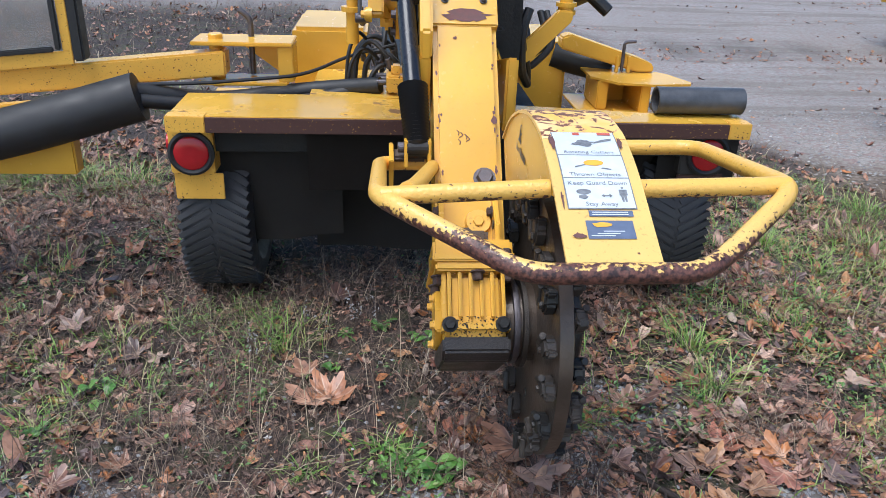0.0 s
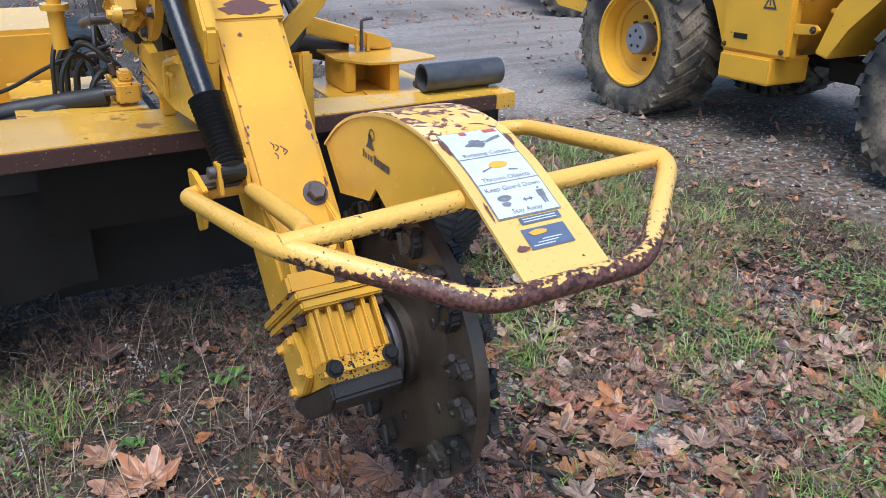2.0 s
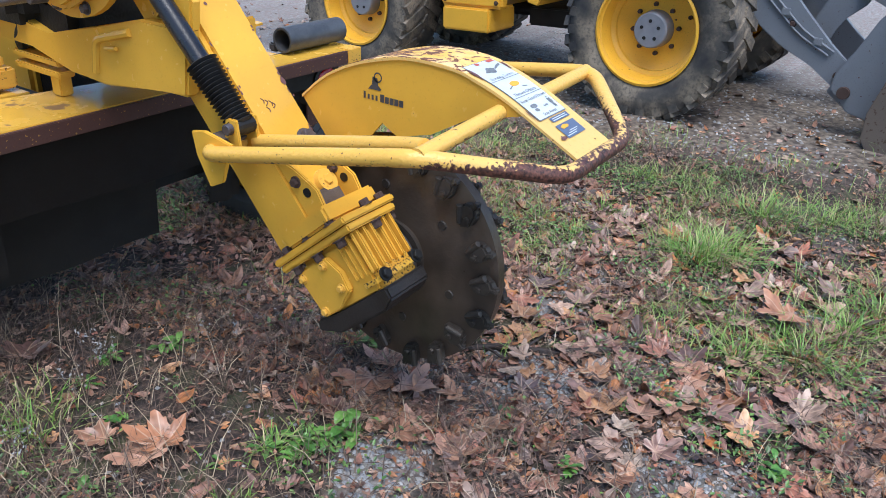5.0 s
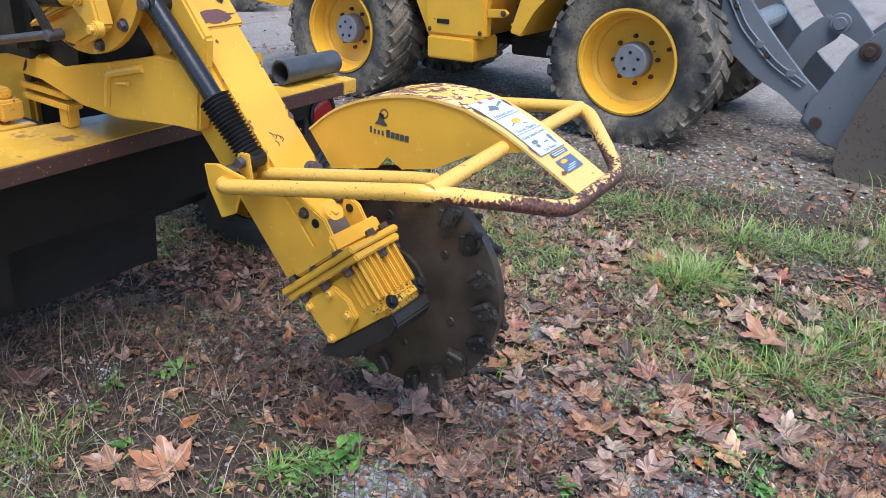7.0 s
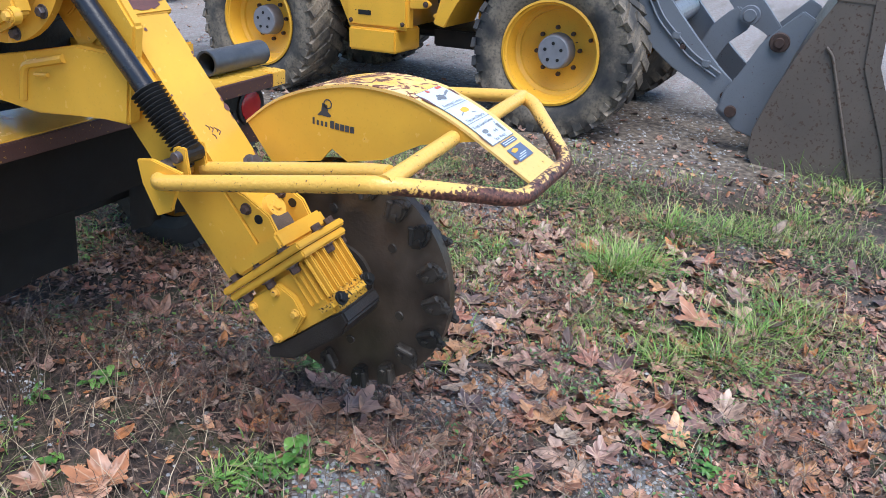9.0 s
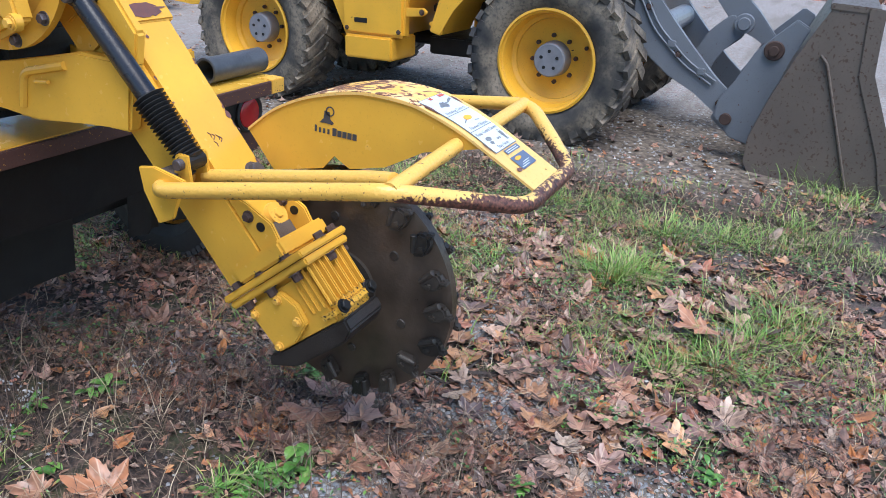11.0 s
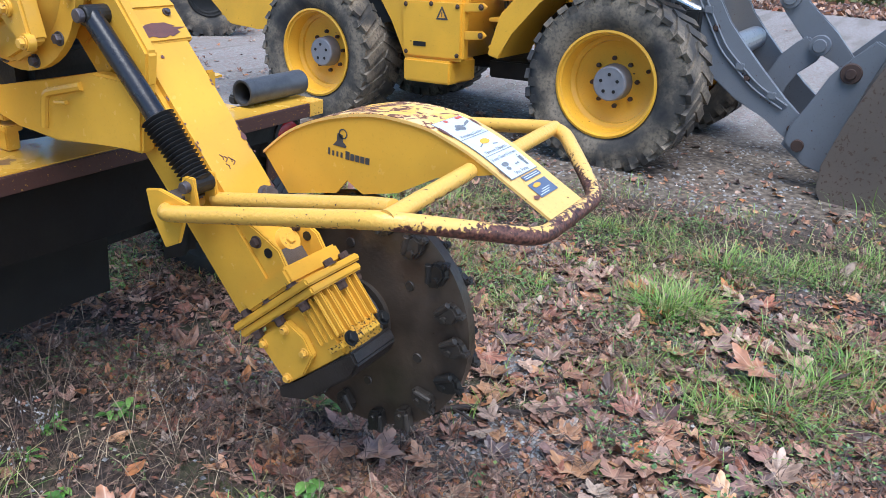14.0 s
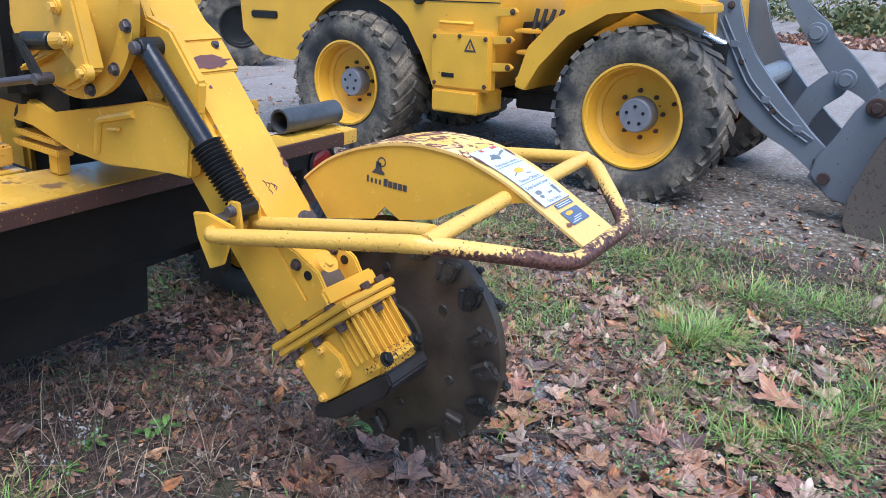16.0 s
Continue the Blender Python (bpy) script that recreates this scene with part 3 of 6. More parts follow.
part("arm_rail", boxes(((-1.75, 2.93, 0.655), (-0.42, 2.97, 0.685)), m=SLOPE), yellow_worn, arm)
frame_bm = boxes(((-1.75, 2.955, 0.79), (-0.735, 2.965, 0.835)), ((-0.765, 2.955, 0.835), (-0.735, 2.965, 1.35)), bevel=0.002, m=SLOPE)
panel = part("control_screen", frame_bm, yellow_worn, grinder, "yellow screen frame with a clouded window")
part("seal", boxes(((-1.75, 2.945, 0.835), (-0.79, 2.955, 0.853)), ((-0.785, 2.945, 0.84), (-0.765, 2.955, 1.35)), bevel=0.004, m=SLOPE), rubber, panel, "black rubber window seal")
part("pane", boxes(((-1.75, 2.958, 0.853), (-0.785, 2.962, 1.35)), bevel=0, m=SLOPE), glass, panel, "clouded window pane")
part("screen_post", boxes(((-0.73, 2.94, 0.80), (-0.695, 3.0, 1.35)), bevel=0.006, m=SLOPE), rubber, panel, "black rubber post")
part("hose_sleeve", tube([(-1.7, 2.66, 0.43), (-0.95, 2.76, 0.55), (-0.50, 2.82, 0.675)], 0.076, 0.2, 24), rubber, grinder, "thick black sleeve beaded with rain", True)
part("hose", tube([(-0.55, 2.84, 0.69), (-0.30, 2.95, 0.63), (0.0, 3.0, 0.66), (0.25, 2.92, 0.70)], 0.028, 0.1, 10), rubber, grinder, "bundled black hydraulic hose", True)
part("hose", tube([(-0.50, 2.82, 0.66), (-0.28, 2.92, 0.62), (0.02, 2.93, 0.64), (0.25, 2.96, 0.70)], 0.022, 0.1, 10), rubber, grinder, "bundled black hydraulic hose", True)
part("cable", tube([(-0.6, 2.86, 0.70), (-0.33, 2.9, 0.70), (0.0, 2.98, 0.715), (0.14, 3.1, 0.76), (0.3, 3.1, 0.80)], 0.006, 0.1, 8), rubber, grinder, "thin black cable", True)
part("side_box", boxes(((-1.7, 2.80, 0.42), (-0.72, 2.86, 0.60)), bevel=0.006), yellow, grinder, "yellow box hanging under the control arm")

# ---- stump grinder: boom ----
S, N = Vector((0, -0.654, -0.756)), Vector((0, -0.756, 0.654))
BASE = Vector((0, 1.996, 0.707))
MB = Matrix(((1, 0, 0, 0), (0, S.y, N.y, BASE.y), (0, S.z, N.z, BASE.z), (0, 0, 0, 1)))


def on_boom(x, s, n):
    return MB @ Vector((x, s, n))


X0, X1 = 0.377, 0.530
boom = part("boom", boxes(((X0, -0.66, -0.152), (X1, 0.20, 0.0)), bevel=0.012, m=MB), yellow, grinder, "square yellow boom with scratches and scuffs")
cap = part("boom_cap", boxes(((X0 - 0.004, -0.47, -0.10), (X1 + 0.004, -0.387, 0.005)), bevel=0.004, m=MB), yellow, boom, "yellow sleeve plate with a rusty scrape")
bm = bmesh.new()
prism([(-0.468, 0.007), (-0.47, -0.12), (-0.72, -0.30), (-0.80, -0.10)], X0 - 0.006, X1 + 0.006, "x", 0.004, bm, MB)
part("boom_head", bm, yellow, boom)
head = part("head_plate", prism([(2.512, 1.134), (2.487, 1.02), (2.44, 0.997), (2.388, 1.027), (2.323, 1.103), (2.346, 1.149), (2.42, 1.33), (2.56, 1.33)], 0.352, 0.3705, "x", 0.003), yellow, boom, "yellow side plate with two large bolts")
for y, z in ((2.364, 1.125), (2.452, 1.041)):
    part("head_bolt", bolt((0.352, y, z), (-1, 0, 0), 0.014, 0.014), bolt_steel, boom)
for x in (X0 + 0.03, X1 - 0.03):
    part("cap_bolt", bolt(on_boom(x, -0.455, 0.006), N, 0.007, 0.006), bolt_steel, boom)


def blot(name, cx, cs, rx, rs, material, seed, h=0.0062, parent=boom):
    rnd = random.Random(seed)
    bm = bmesh.new()
    vs = [bm.verts.new(on_boom(cx + rx * math.cos(a) * (0.55 + 0.6 * rnd.random()), cs + rs * math.sin(a) * (0.55 + 0.6 * rnd.random()), h)) for a in np.linspace(0, 2 * math.pi, 22)[:-1]]
    bm.faces.new(vs)
    return part(name, bm, material, parent, "rust scar in the paint")


bare_rust = plain("bare_rust", (0.13, 0.055, 0.05), 0.7, 0.0, 0.5, 60, 0.3)
blot("scar", 0.460, -0.412, 0.062, 0.019, bare_rust, 3)
blot("scar", 0.515, -0.142, 0.007, 0.012, bare_rust, 5, 0.0015)
rnd = random.Random(21)
for k in range(22):
    blot("chip", rnd.choice((X0 + 0.012, X1 - 0.012)) + rnd.uniform(-0.006, 0.006), rnd.uniform(-0.36, 0.14), rnd.uniform(0.0015, 0.004), rnd.uniform(0.002, 0.008), bare_rust, 40 + k, 0.0012)
blot("scar", 0.43, -0.355, 0.006, 0.005, bare_rust, 9, 0.0015)
blot("scar", 0.515, -0.02, 0.003, 0.012, bare_rust, 11, 0.0015)
for k, (a, c) in enumerate(((0.428, -0.118), (0.437, -0.112), (0.446, -0.108), (0.452, -0.102), (0.431, -0.095))):
    bm = tube([on_boom(a, c, 0.001), on_boom(a + 0.006, c + 0.007, 0.001), on_boom(a + 0.003 * (-1) ** k, c + 0.013, 0.001)], 0.0011, 0.003, 5)
    part("scratch", bm, bare_rust, boom)
part("gasket_plate", boxes(((X0 - 0.012, 0.16, -0.10), (X1 + 0.005, 0.20, 0.06)), bevel=0.006, m=MB), yellow, boom)
for x in (X0 + 0.004, X1 - 0.030):
    part("gusset", prism([(0.0, -0.01), (0.165, -0.01), (0.165, 0.052), (0.125, 0.058), (0.06, 0.030)], x, x + 0.011, "x", 0.003, m=MB), yellow, boom, "yellow gusset plate with a drilled hole")
    part("gusset_hole", lathe([(0, 0.0105), (0.002, 0.0105), (0.002, 0)], on_boom(x - 0.0005, 0.118, 0.030), (-1, 0, 0), 16), engine_black, boom)
    part("gusset_bolt", bolt(on_boom(x, 0.085, 0.016), (-1, 0, 0), 0.010, 0.009), rust_bolt, boom)
part("mud_cake", boxes(((X0 + 0.03, 0.12, 0.0), (X1 - 0.04, 0.175, 0.022)), bevel=0.010, m=MB), mud, grinder, "dried mud caked in the boom joint")
part("boom_bolt", bolt(on_boom(0.488, 0.0, 0.0), N, 0.019, 0.016), bolt_steel, boom, "large grey bolt head", True)
part("boom_bolt", bolt(on_boom(0.470, 0.105, 0.002), N, 0.013, 0.012, lathe([(0, 0.03), (0.012, 0.027), (0.012, 0)], on_boom(0.470, 0.105, 0), N, 20)), yellow_worn, boom, "", True)

# gear case under the flange
case = part("gear_case", boxes(((0.388, 0.235, -0.135), (0.512, 0.385, 0.075)), bevel=0.014, m=MB), yellow, grinder, "ribbed yellow gear case with a black oily foot")
part("flange", boxes(((0.362, 0.202, -0.168), (0.535, 0.219, 0.100)), bevel=0.004, m=MB), yellow, case, "bolted yellow flange plate")
part("flange", boxes(((0.368, 0.2205, -0.165), (0.528, 0.238, 0.096)), bevel=0.004, m=MB), yellow, case)
for k in range(6):
    x = 0.392 + k * 0.0222
    part("rib", boxes(((x, 0.236, 0.066), (x + 0.0075, 0.335, 0.089)), bevel=0.003, m=MB), yellow, case)
for k in range(4):
    part("rib", boxes(((0.381, 0.24, 0.02 + k * 0.018), (0.39, 0.335, 0.025 + k * 0.018)), bevel=0.002, m=MB), yellow, case)
part("end_plate", boxes(((0.380, 0.330, 0.02), (0.520, 0.376, 0.094)), bevel=0.017, m=MB), painted("oil_spotted_yellow", YEL, (0.014, 0.012, 0.010), 0.565, 210), case, "yellow end plate spotted with oil")
part("foot", prism([(0.374, 0.089), (0.374, -0.10), (0.366, -0.158), (0.388, -0.176), (0.418, -0.11), (0.420, 0.055), (0.404, 0.086)], 0.380, 0.518, "x", 0.005, m=MB), foot_grime, case, "oily black casting foot")
part("cover", prism([(0.255, -0.13), (0.255, -0.02), (0.30, 0.0), (0.345, -0.005), (0.37, -0.06), (0.37, -0.12)], 0.372, 0.388, "x", 0.003, m=MB), yellow, case, "yellow side cover")
for s_, n_ in ((0.27, -0.115), (0.268, -0.035), (0.33, -0.02), (0.358, -0.105)):
    part("cover_bolt", bolt(on_boom(0.372, s_, n_), (-1, 0, 0), 0.008, 0.008), yellow_worn, case)
for x, s_ in ((0.395, 0.350), (0.503, 0.350)):
    part("end_bolt", bolt(on_boom(x, s_, 0.094), N, 0.012, 0.010), engine_black, case)
for x, n_ in ((0.376, -0.12), (0.376, -0.04), (0.376, 0.045), (0.455, 0.088), (0.518, 0.075)):
    part("flange_bolt", bolt(on_boom(x, 0.238, n_), S, 0.0115, 0.016, bolt(on_boom(x, 0.202, n_), -S, 0.0115, 0.012)), rust_bolt, case)

# hydraulic cylinder beside the boom
c0, c1 = Vector((0.312, 2.285, 1.062)), Vector((0.338, 2.036, 0.765))
cd = (c1 - c0).normalized()
cyl = part("hydraulic_cylinder", rod(c0, c0 + cd * 0.25, 0.0215, 20), black_paint, grinder, "wet black hydraulic cylinder with a rubber bellows", True)
prof, n = [(0, 0.021)], 17
for k in range(n):
    prof += [(0.002 + k * 0.0090, 0.0265 - 0.005 * k / n), (0.0060 + k * 0.0090, 0.0355 - 0.006 * k / n)]
prof += [(0.156, 0.022)]
part("bellows", lathe(prof, c0 + cd * 0.232, cd, 28), rubber, cyl, "ribbed black rubber bellows", True)
part("eye", rod(c1 + Vector((-0.026, 0, 0)), c1 + Vector((0.026, 0, 0)), 0.020), black_oily, cyl)
part("eye", rod(c0 + Vector((-0.02, 0, 0)), c0 + Vector((0.05, 0, 0)), 0.020), black_oily, cyl)
part("pin", rod(c0 + Vector((-0.034, 0, 0)), c0 + Vector((-0.02, 0, 0)), 0.014), bolt_steel, cyl, "bolt end")
part("pin", rod(c1 + Vector((-0.045, 0, 0)), c1 + Vector((-0.03, 0, 0)), 0.012), bolt_steel, cyl)
for dx in (-0.030, 0.022):
    part("clevis", prism([(2.012, 0.725), (2.06, 0.725), (2.052, 0.785), (2.02, 0.785)], c1.x + dx, c1.x + dx + 0.008, "x", 0.002), yellow, grinder, "yellow clevis lug")
part("top_bracket", prism([(2.18, 0.93), (2.33, 1.03), (2.33, 1.12), (2.25, 1.10), (2.17, 1.0)], 0.345, 0.374, "x", 0.006), yellow, grinder)

# cutter wheel
CW = Vector((0.597, 1.81, 0.445))
wheel = part("cutter_wheel", lathe([(-0.017, 0), (-0.017, 0.27), (-0.013, 0.283), (0.013, 0.283), (0.017, 0.27), (0.017, 0)], CW, (1, 0, 0), 64), disc_steel, grinder, "dark muddy steel cutter wheel with bolted teeth", True)
part("hub", lathe([(0, 0.085), (0.02, 0.085), (0.022, 0.078), (0.05, 0.075), (0.07, 0.07)], CW + Vector((-0.017, 0, 0)), (-1, 0, 0), 40), disc_steel, wheel, "", True)
part("hub", lathe([(0, 0.10), (0.055, 0.10), (0.06, 0.095), (0.06, 0)], CW + Vector((0.017, 0, 0)), (1, 0, 0), 40), black_oily, wheel, "", True)
part("hub_ring", lathe([(0.052, 0.074), (0.052, 0.090), (0.058, 0.092), (0.064, 0.090), (0.064, 0.074)], CW, (-1, 0, 0), 40, None, True), bolt_steel, wheel, "scraped steel hub ring", True)
part("hub_ring", lathe([(0.036, 0.080), (0.036, 0.099), (0.045, 0.099), (0.045, 0.080)], CW, (-1, 0, 0), 40, None, True), tooth_steel, wheel, "", True)
for k in range(6):
    a = k * math.pi / 3 + 0.35
    part("hole_plug", lathe([(0, 0.012), (0.003, 0.010), (0.003, 0)], CW + Vector((-0.0175, 0.17 * math.cos(a), 0.17 * math.sin(a))), (-1, 0, 0), 14), tooth_steel, wheel)
holder = bmesh.new()
prism([(-0.032, -0.016), (-0.024, 0.014), (0.004, 0.024), (0.026, 0.017), (0.030, -0.006), (0.012, -0.022)], -0.012, 0.014, "x", 0.005, holder)
rod((-0.011, -0.020, -0.014), (-0.012, 0.022, -0.017), 0.0075, 10, holder)
box(holder, (-0.010, 0.020, -0.006), (0.012, 0.040, 0.008), 0.004, Matrix.Rotation(0.55, 4, "X"))
lathe([(0, 0.0085), (0.006, 0.0075), (0.006, 0)], (-0.012, -0.008, 0.004), (-1, 0, 0), 6, holder)
for v in holder.verts:
    v.co += 0.0022 * noise.noise_vector(v.co * 70)
bmesh.ops.recalc_face_normals(holder, faces=holder.faces)
hm = bpy.data.meshes.new("tooth")
holder.to_mesh(hm)
hm.materials.append(tooth_steel)
hm2 = hm.copy()
hm2.materials[0] = black_oily
rnd = random.Random(4)
for k in range(38):
    side = -1 if k % 2 else 1
    a = 2 * math.pi * k / 38 + rnd.uniform(-0.03, 0.03)
    r = 0.252 + rnd.uniform(-0.018, 0.012)
    ob = new("tooth", hm if k % 3 else hm2)
    ob.parent = wheel
    flip = Matrix.Diagonal((1 if side < 0 else -1, 1, 1, 1))
    # the tooth points outward along the wheel's radius, twisted against its turn
    ob.matrix_basis = Matrix.Translation(CW - grinder.matrix_basis.translation + Vector((side * 0.029, 0, 0))) @ Matrix.Rotation(a, 4, "X") @ Matrix.Translation((0, r, 0)) @ Matrix.Rotation(rnd.uniform(-0.9, 0.5), 4, "X") @ flip

# guard over the wheel
ARC = [(2.045, 0.791), (1.984, 0.842), (1.921, 0.877), (1.846, 0.904), (1.75, 0.924), (1.646, 0.922), (1.584, 0.907), (1.523, 0.885), (1.451, 0.850), (1.364, 0.806), (1.345, 0.796)]
GX0, GX1 = 0.534, 0.672


def curve_at(y):
    """Height and slope of the guard's sheet over y."""
    for (ya, za), (yb, zb) in zip(ARC, ARC[1:]):
        if y >= yb:
            u = (ya - y) / (ya - yb)
            return za + (zb - za) * u, (zb - za) / (yb - ya)
    return ARC[-1][1], 0.5


fine = []
for (p0, p1, p2, p3) in zip([ARC[0]] + ARC[:-2], ARC[:-1], ARC[1:], ARC[2:] + [ARC[-1]]):
    for k in range(4):
        u = k / 4
        fine.append(tuple(0.5 * (2 * b1 + (c1_ - a1) * u + (2 * a1 - 5 * b1 + 4 * c1_ - d1) * u * u + (3 * b1 - a1 - 3 * c1_ + d1) * u ** 3) for a1, b1, c1_, d1 in zip(p0, p1, p2, p3)))
fine.append(ARC[-1])
ARC = fine
guard = part("guard", prism(ARC + [(y, z - 0.006) for y, z in ARC[::-1]], GX0 - 0.004, GX1 + 0.004, "x"), yellow_faded, grinder, "curved yellow guard, paint faded and peeling, with warning sign", True)
crown = [p for p in ARC if 1.60 < p[0] < 1.95]
part("peeled_crown", prism([(y, z + 0.0012) for y, z in crown] + [(y, z - 0.001) for y, z in crown[::-1]], GX0 - 0.003, GX1 + 0.003, "x"), yellow_peeling, guard, "crown of the guard with peeling paint", True)
LOWER = [(1.486, 0.858), (1.604, 0.826), (1.692, 0.774), (1.778, 0.751), (1.818, 0.772), (1.846, 0.738), (1.978, 0.706)]
for x in (GX0, GX1 - 0.005):
    side_prof = [(y, z - 0.006) for y, z in ARC if y > 1.482] + LOWER
    part("side_plate", prism(side_prof, x, x + 0.005, "x"), yellow, guard, "smooth yellow side plate with a small stump emblem")


def on_sheet(x, y, h=0.0016):
    z, k = curve_at(y)
    nrm = Vector((0, -k, 1)).normalized()
    return Vector((x, y, z)) + nrm * h


def decal(name, x0, x1, y0, y1, h, material, label="", n=10):
    bm = bmesh.new()
    rows = [[bm.verts.new(on_sheet(x, y0 + (y1 - y0) * j / n, h)) for x in (x0, x1)] for j in range(n + 1)]
    for a, b_ in zip(rows, rows[1:]):
        bm.faces.new((a[0], a[1], b_[1], b_[0]))
    return part(name, bm, material, guard, label)


SX0, SX1, SY0, SY1 = 0.549, 0.655, 1.455, 1.632
decal("sign_border", SX0 - 0.002, SX1 + 0.002, SY0 - 0.002, SY1 + 0.002, 0.0016, faded_ink)
decal("warning_sign", SX0, SX1, SY0, SY1, 0.0022, sign_white, "white warning sign with black writing and pictures")
SM = (SX0 + SX1) / 2
for yy in (1.512, 1.565):
    decal("sign_line", SX0, SX1, yy, yy + 0.0014, 0.0028, faded_ink)
for text, yy in (("Rotating Cutters", 1.570), ("Thrown Objects", 1.5165), ("Keep Guard Down", 1.4985), ("Stay Away", 1.4585)):
    part("sign_writing", glyphs(text, 0.0125, lambda u, v, q=yy: on_sheet(SM + u, q + v * 0.85, 0.0029), 0.0), faded_ink, guard, "black words " + text)


def patch(points, mat_, name="sign_picture"):
    bm = bmesh.new()
    bm.faces.new([bm.verts.new(on_sheet(SM + u, v, 0.0029)) for u, v in points])
    part(name, bm, mat_, guard)


def blob_pts(cx, cy, rx, ry, n=14, seed=0, jag=0.3):
    r_ = random.Random(seed)
    return [(cx + rx * math.cos(a) * (1 - jag * r_.random()), cy + ry * math.sin(a) * (1 - jag * r_.random())) for a in np.linspace(0, 2 * math.pi, n + 1)[:-1]]


patch(blob_pts(-0.004, 1.598, 0.024, 0.011, 18, 2, 0.5), faded_ink)
patch([(0.012, 1.597), (0.045, 1.606), (0.046, 1.612), (0.030, 1.608), (0.018, 1.603)], faded_ink)
patch(blob_pts(0.002, 1.546, 0.018, 0.008, 10, 4, 0.15), sign_amber)
patch([(0.016, 1.535), (0.030, 1.532), (0.028, 1.530), (0.012, 1.533)], faded_ink)
patch([(-0.03, 1.535), (-0.012, 1.541), (-0.012, 1.543), (-0.03, 1.538)], faded_ink)
patch(blob_pts(-0.025, 1.485, 0.013, 0.0055, 12, 6, 0.1), faded_ink)
patch(blob_pts(-0.027, 1.475, 0.009, 0.005, 12, 7, 0.4), faded_ink)
patch([(0.002, 1.4775), (0.007, 1.481), (0.007, 1.4785), (0.015, 1.4785), (0.015, 1.481), (0.020, 1.4775), (0.015, 1.474), (0.015, 1.4765), (0.007, 1.4765), (0.007, 1.474)], faded_ink)
patch([(0.034, 1.466), (0.037, 1.466), (0.038, 1.476), (0.039, 1.466), (0.042, 1.466), (0.0425, 1.478), (0.0445, 1.478), (0.0445, 1.489), (0.0315, 1.489), (0.0315, 1.478), (0.0335, 1.478)], faded_ink)
patch(blob_pts(0.038, 1.4925, 0.003, 0.0025, 10), faded_ink)
patch([(-0.018, 1.622), (-0.006, 1.622), (-0.006, 1.630), (-0.018, 1.630)], sign_red)
patch([(0.025, 1.622), (0.048, 1.622), (0.048, 1.630), (0.025, 1.630)], sign_red)
decal("blue_strip", 0.578, 0.648, 1.4395, 1.4505, 0.0018, sign_blue, "blue instruction strip with unreadable print")
decal("blue_label", 0.570, 0.644, 1.400, 1.432, 0.0018, sign_blue, "blue label with a yellow patch and unreadable print")
for k in range(2):
    decal("print_bar", 0.583, 0.640, 1.442 + k * 0.004, 1.4435 + k * 0.004, 0.0024, sign_white)
for k in range(3):
    decal("print_bar", 0.575 + 0.01 * k, 0.612 + 0.008 * k, 1.404 + k * 0.004, 1.4055 + k * 0.004, 0.0024, sign_white)
bm = bmesh.new()
bm.faces.new([bm.verts.new(on_sheet(u, v, 0.0024)) for u, v in blob_pts(0.595, 1.424, 0.018, 0.005, 12, 9)])
part("print_patch", bm, sign_amber, guard)
for cx, cy, rx, ry, sd in ((0.556, 1.405, 0.013, 0.006, 1), (0.541, 1.47, 0.003, 0.02, 2), (0.66, 1.60, 0.006, 0.02, 3), (0.545, 1.60, 0.006, 0.03, 4)):
    bm = bmesh.new()
    bm.faces.new([bm.verts.new(on_sheet(u, v, 0.0026)) for u, v in blob_pts(cx, cy, rx, ry, 14, sd, 0.6)])
    part("scar", bm, bare_rust, guard)

# stump emblem and two lettering bars on the near side plate
EX = GX0 - 0.0012


def emblem(points, h=0.0):
    bm = bmesh.new()
    bm.faces.new([bm.verts.new((EX - h, y + 0.018, z - 0.012)) for y, z in points])
    part("emblem", bm, sign_ink, guard)


emblem([(1.838, 0.852), (1.826, 0.853), (1.806, 0.852), (1.802, 0.856), (1.811, 0.863), (1.813, 0.878), (1.826, 0.880), (1.828, 0.863)])
emblem([(1.812 + 0.011 * math.cos(a), 0.880 + 0.011 * math.sin(a)) for a in np.linspace(0, 2 * math.pi, 17)] + [(1.812 + 0.008 * math.cos(a), 0.880 + 0.008 * math.sin(a)) for a in np.linspace(2 * math.pi, 0, 17)])
for k in range(4):
    y = 1.850 - 0.0108 * k
    emblem([(y, 0.830), (y - 0.0055, 0.830), (y - 0.0055, 0.845 - 0.004 * (k > 0)), (y, 0.845 - 0.004 * (k > 0))])
for k in range(5):
    y = 1.805 - 0.0125 * k
    emblem([(y, 0.829), (y - 0.0105, 0.829), (y - 0.0105, 0.846 - 0.003 * (k > 0)), (y, 0.846 - 0.003 * (k > 0))])

# tubular hoop round the guard
R = 0.0165
RL, JL, FL, FR, JR, RR = (0.252, 2.065, 0.718), (0.252, 1.53, 0.842), (0.470, 1.352, 0.790), (0.735, 1.352, 0.792), (0.945, 1.525, 0.862), (0.945, 1.95, 0.80)
hoop = part("hoop", tube([(0.37, 2.075, 0.715), RL, JL, (0.40, 1.41, 0.807), FL, FR, (0.80, 1.40, 0.81), JR, RR, (GX1, 1.97, 0.79)], R, 0.05, 14), rust_tube, grinder, "bent yellow tube hoop, rusty along its front", True)
part("cross_tube", tube([(0.258, 1.53, 0.842), (GX0 - 0.001, 1.533, 0.856)], R * 0.95, 0.03, 14), rust_tube, hoop, "", True)
part("cross_tube", tube([(0.94, 1.54, 0.862), (GX1 + 0.001, 1.533, 0.856)], R * 0.95, 0.03, 14), rust_tube, hoop, "", True)
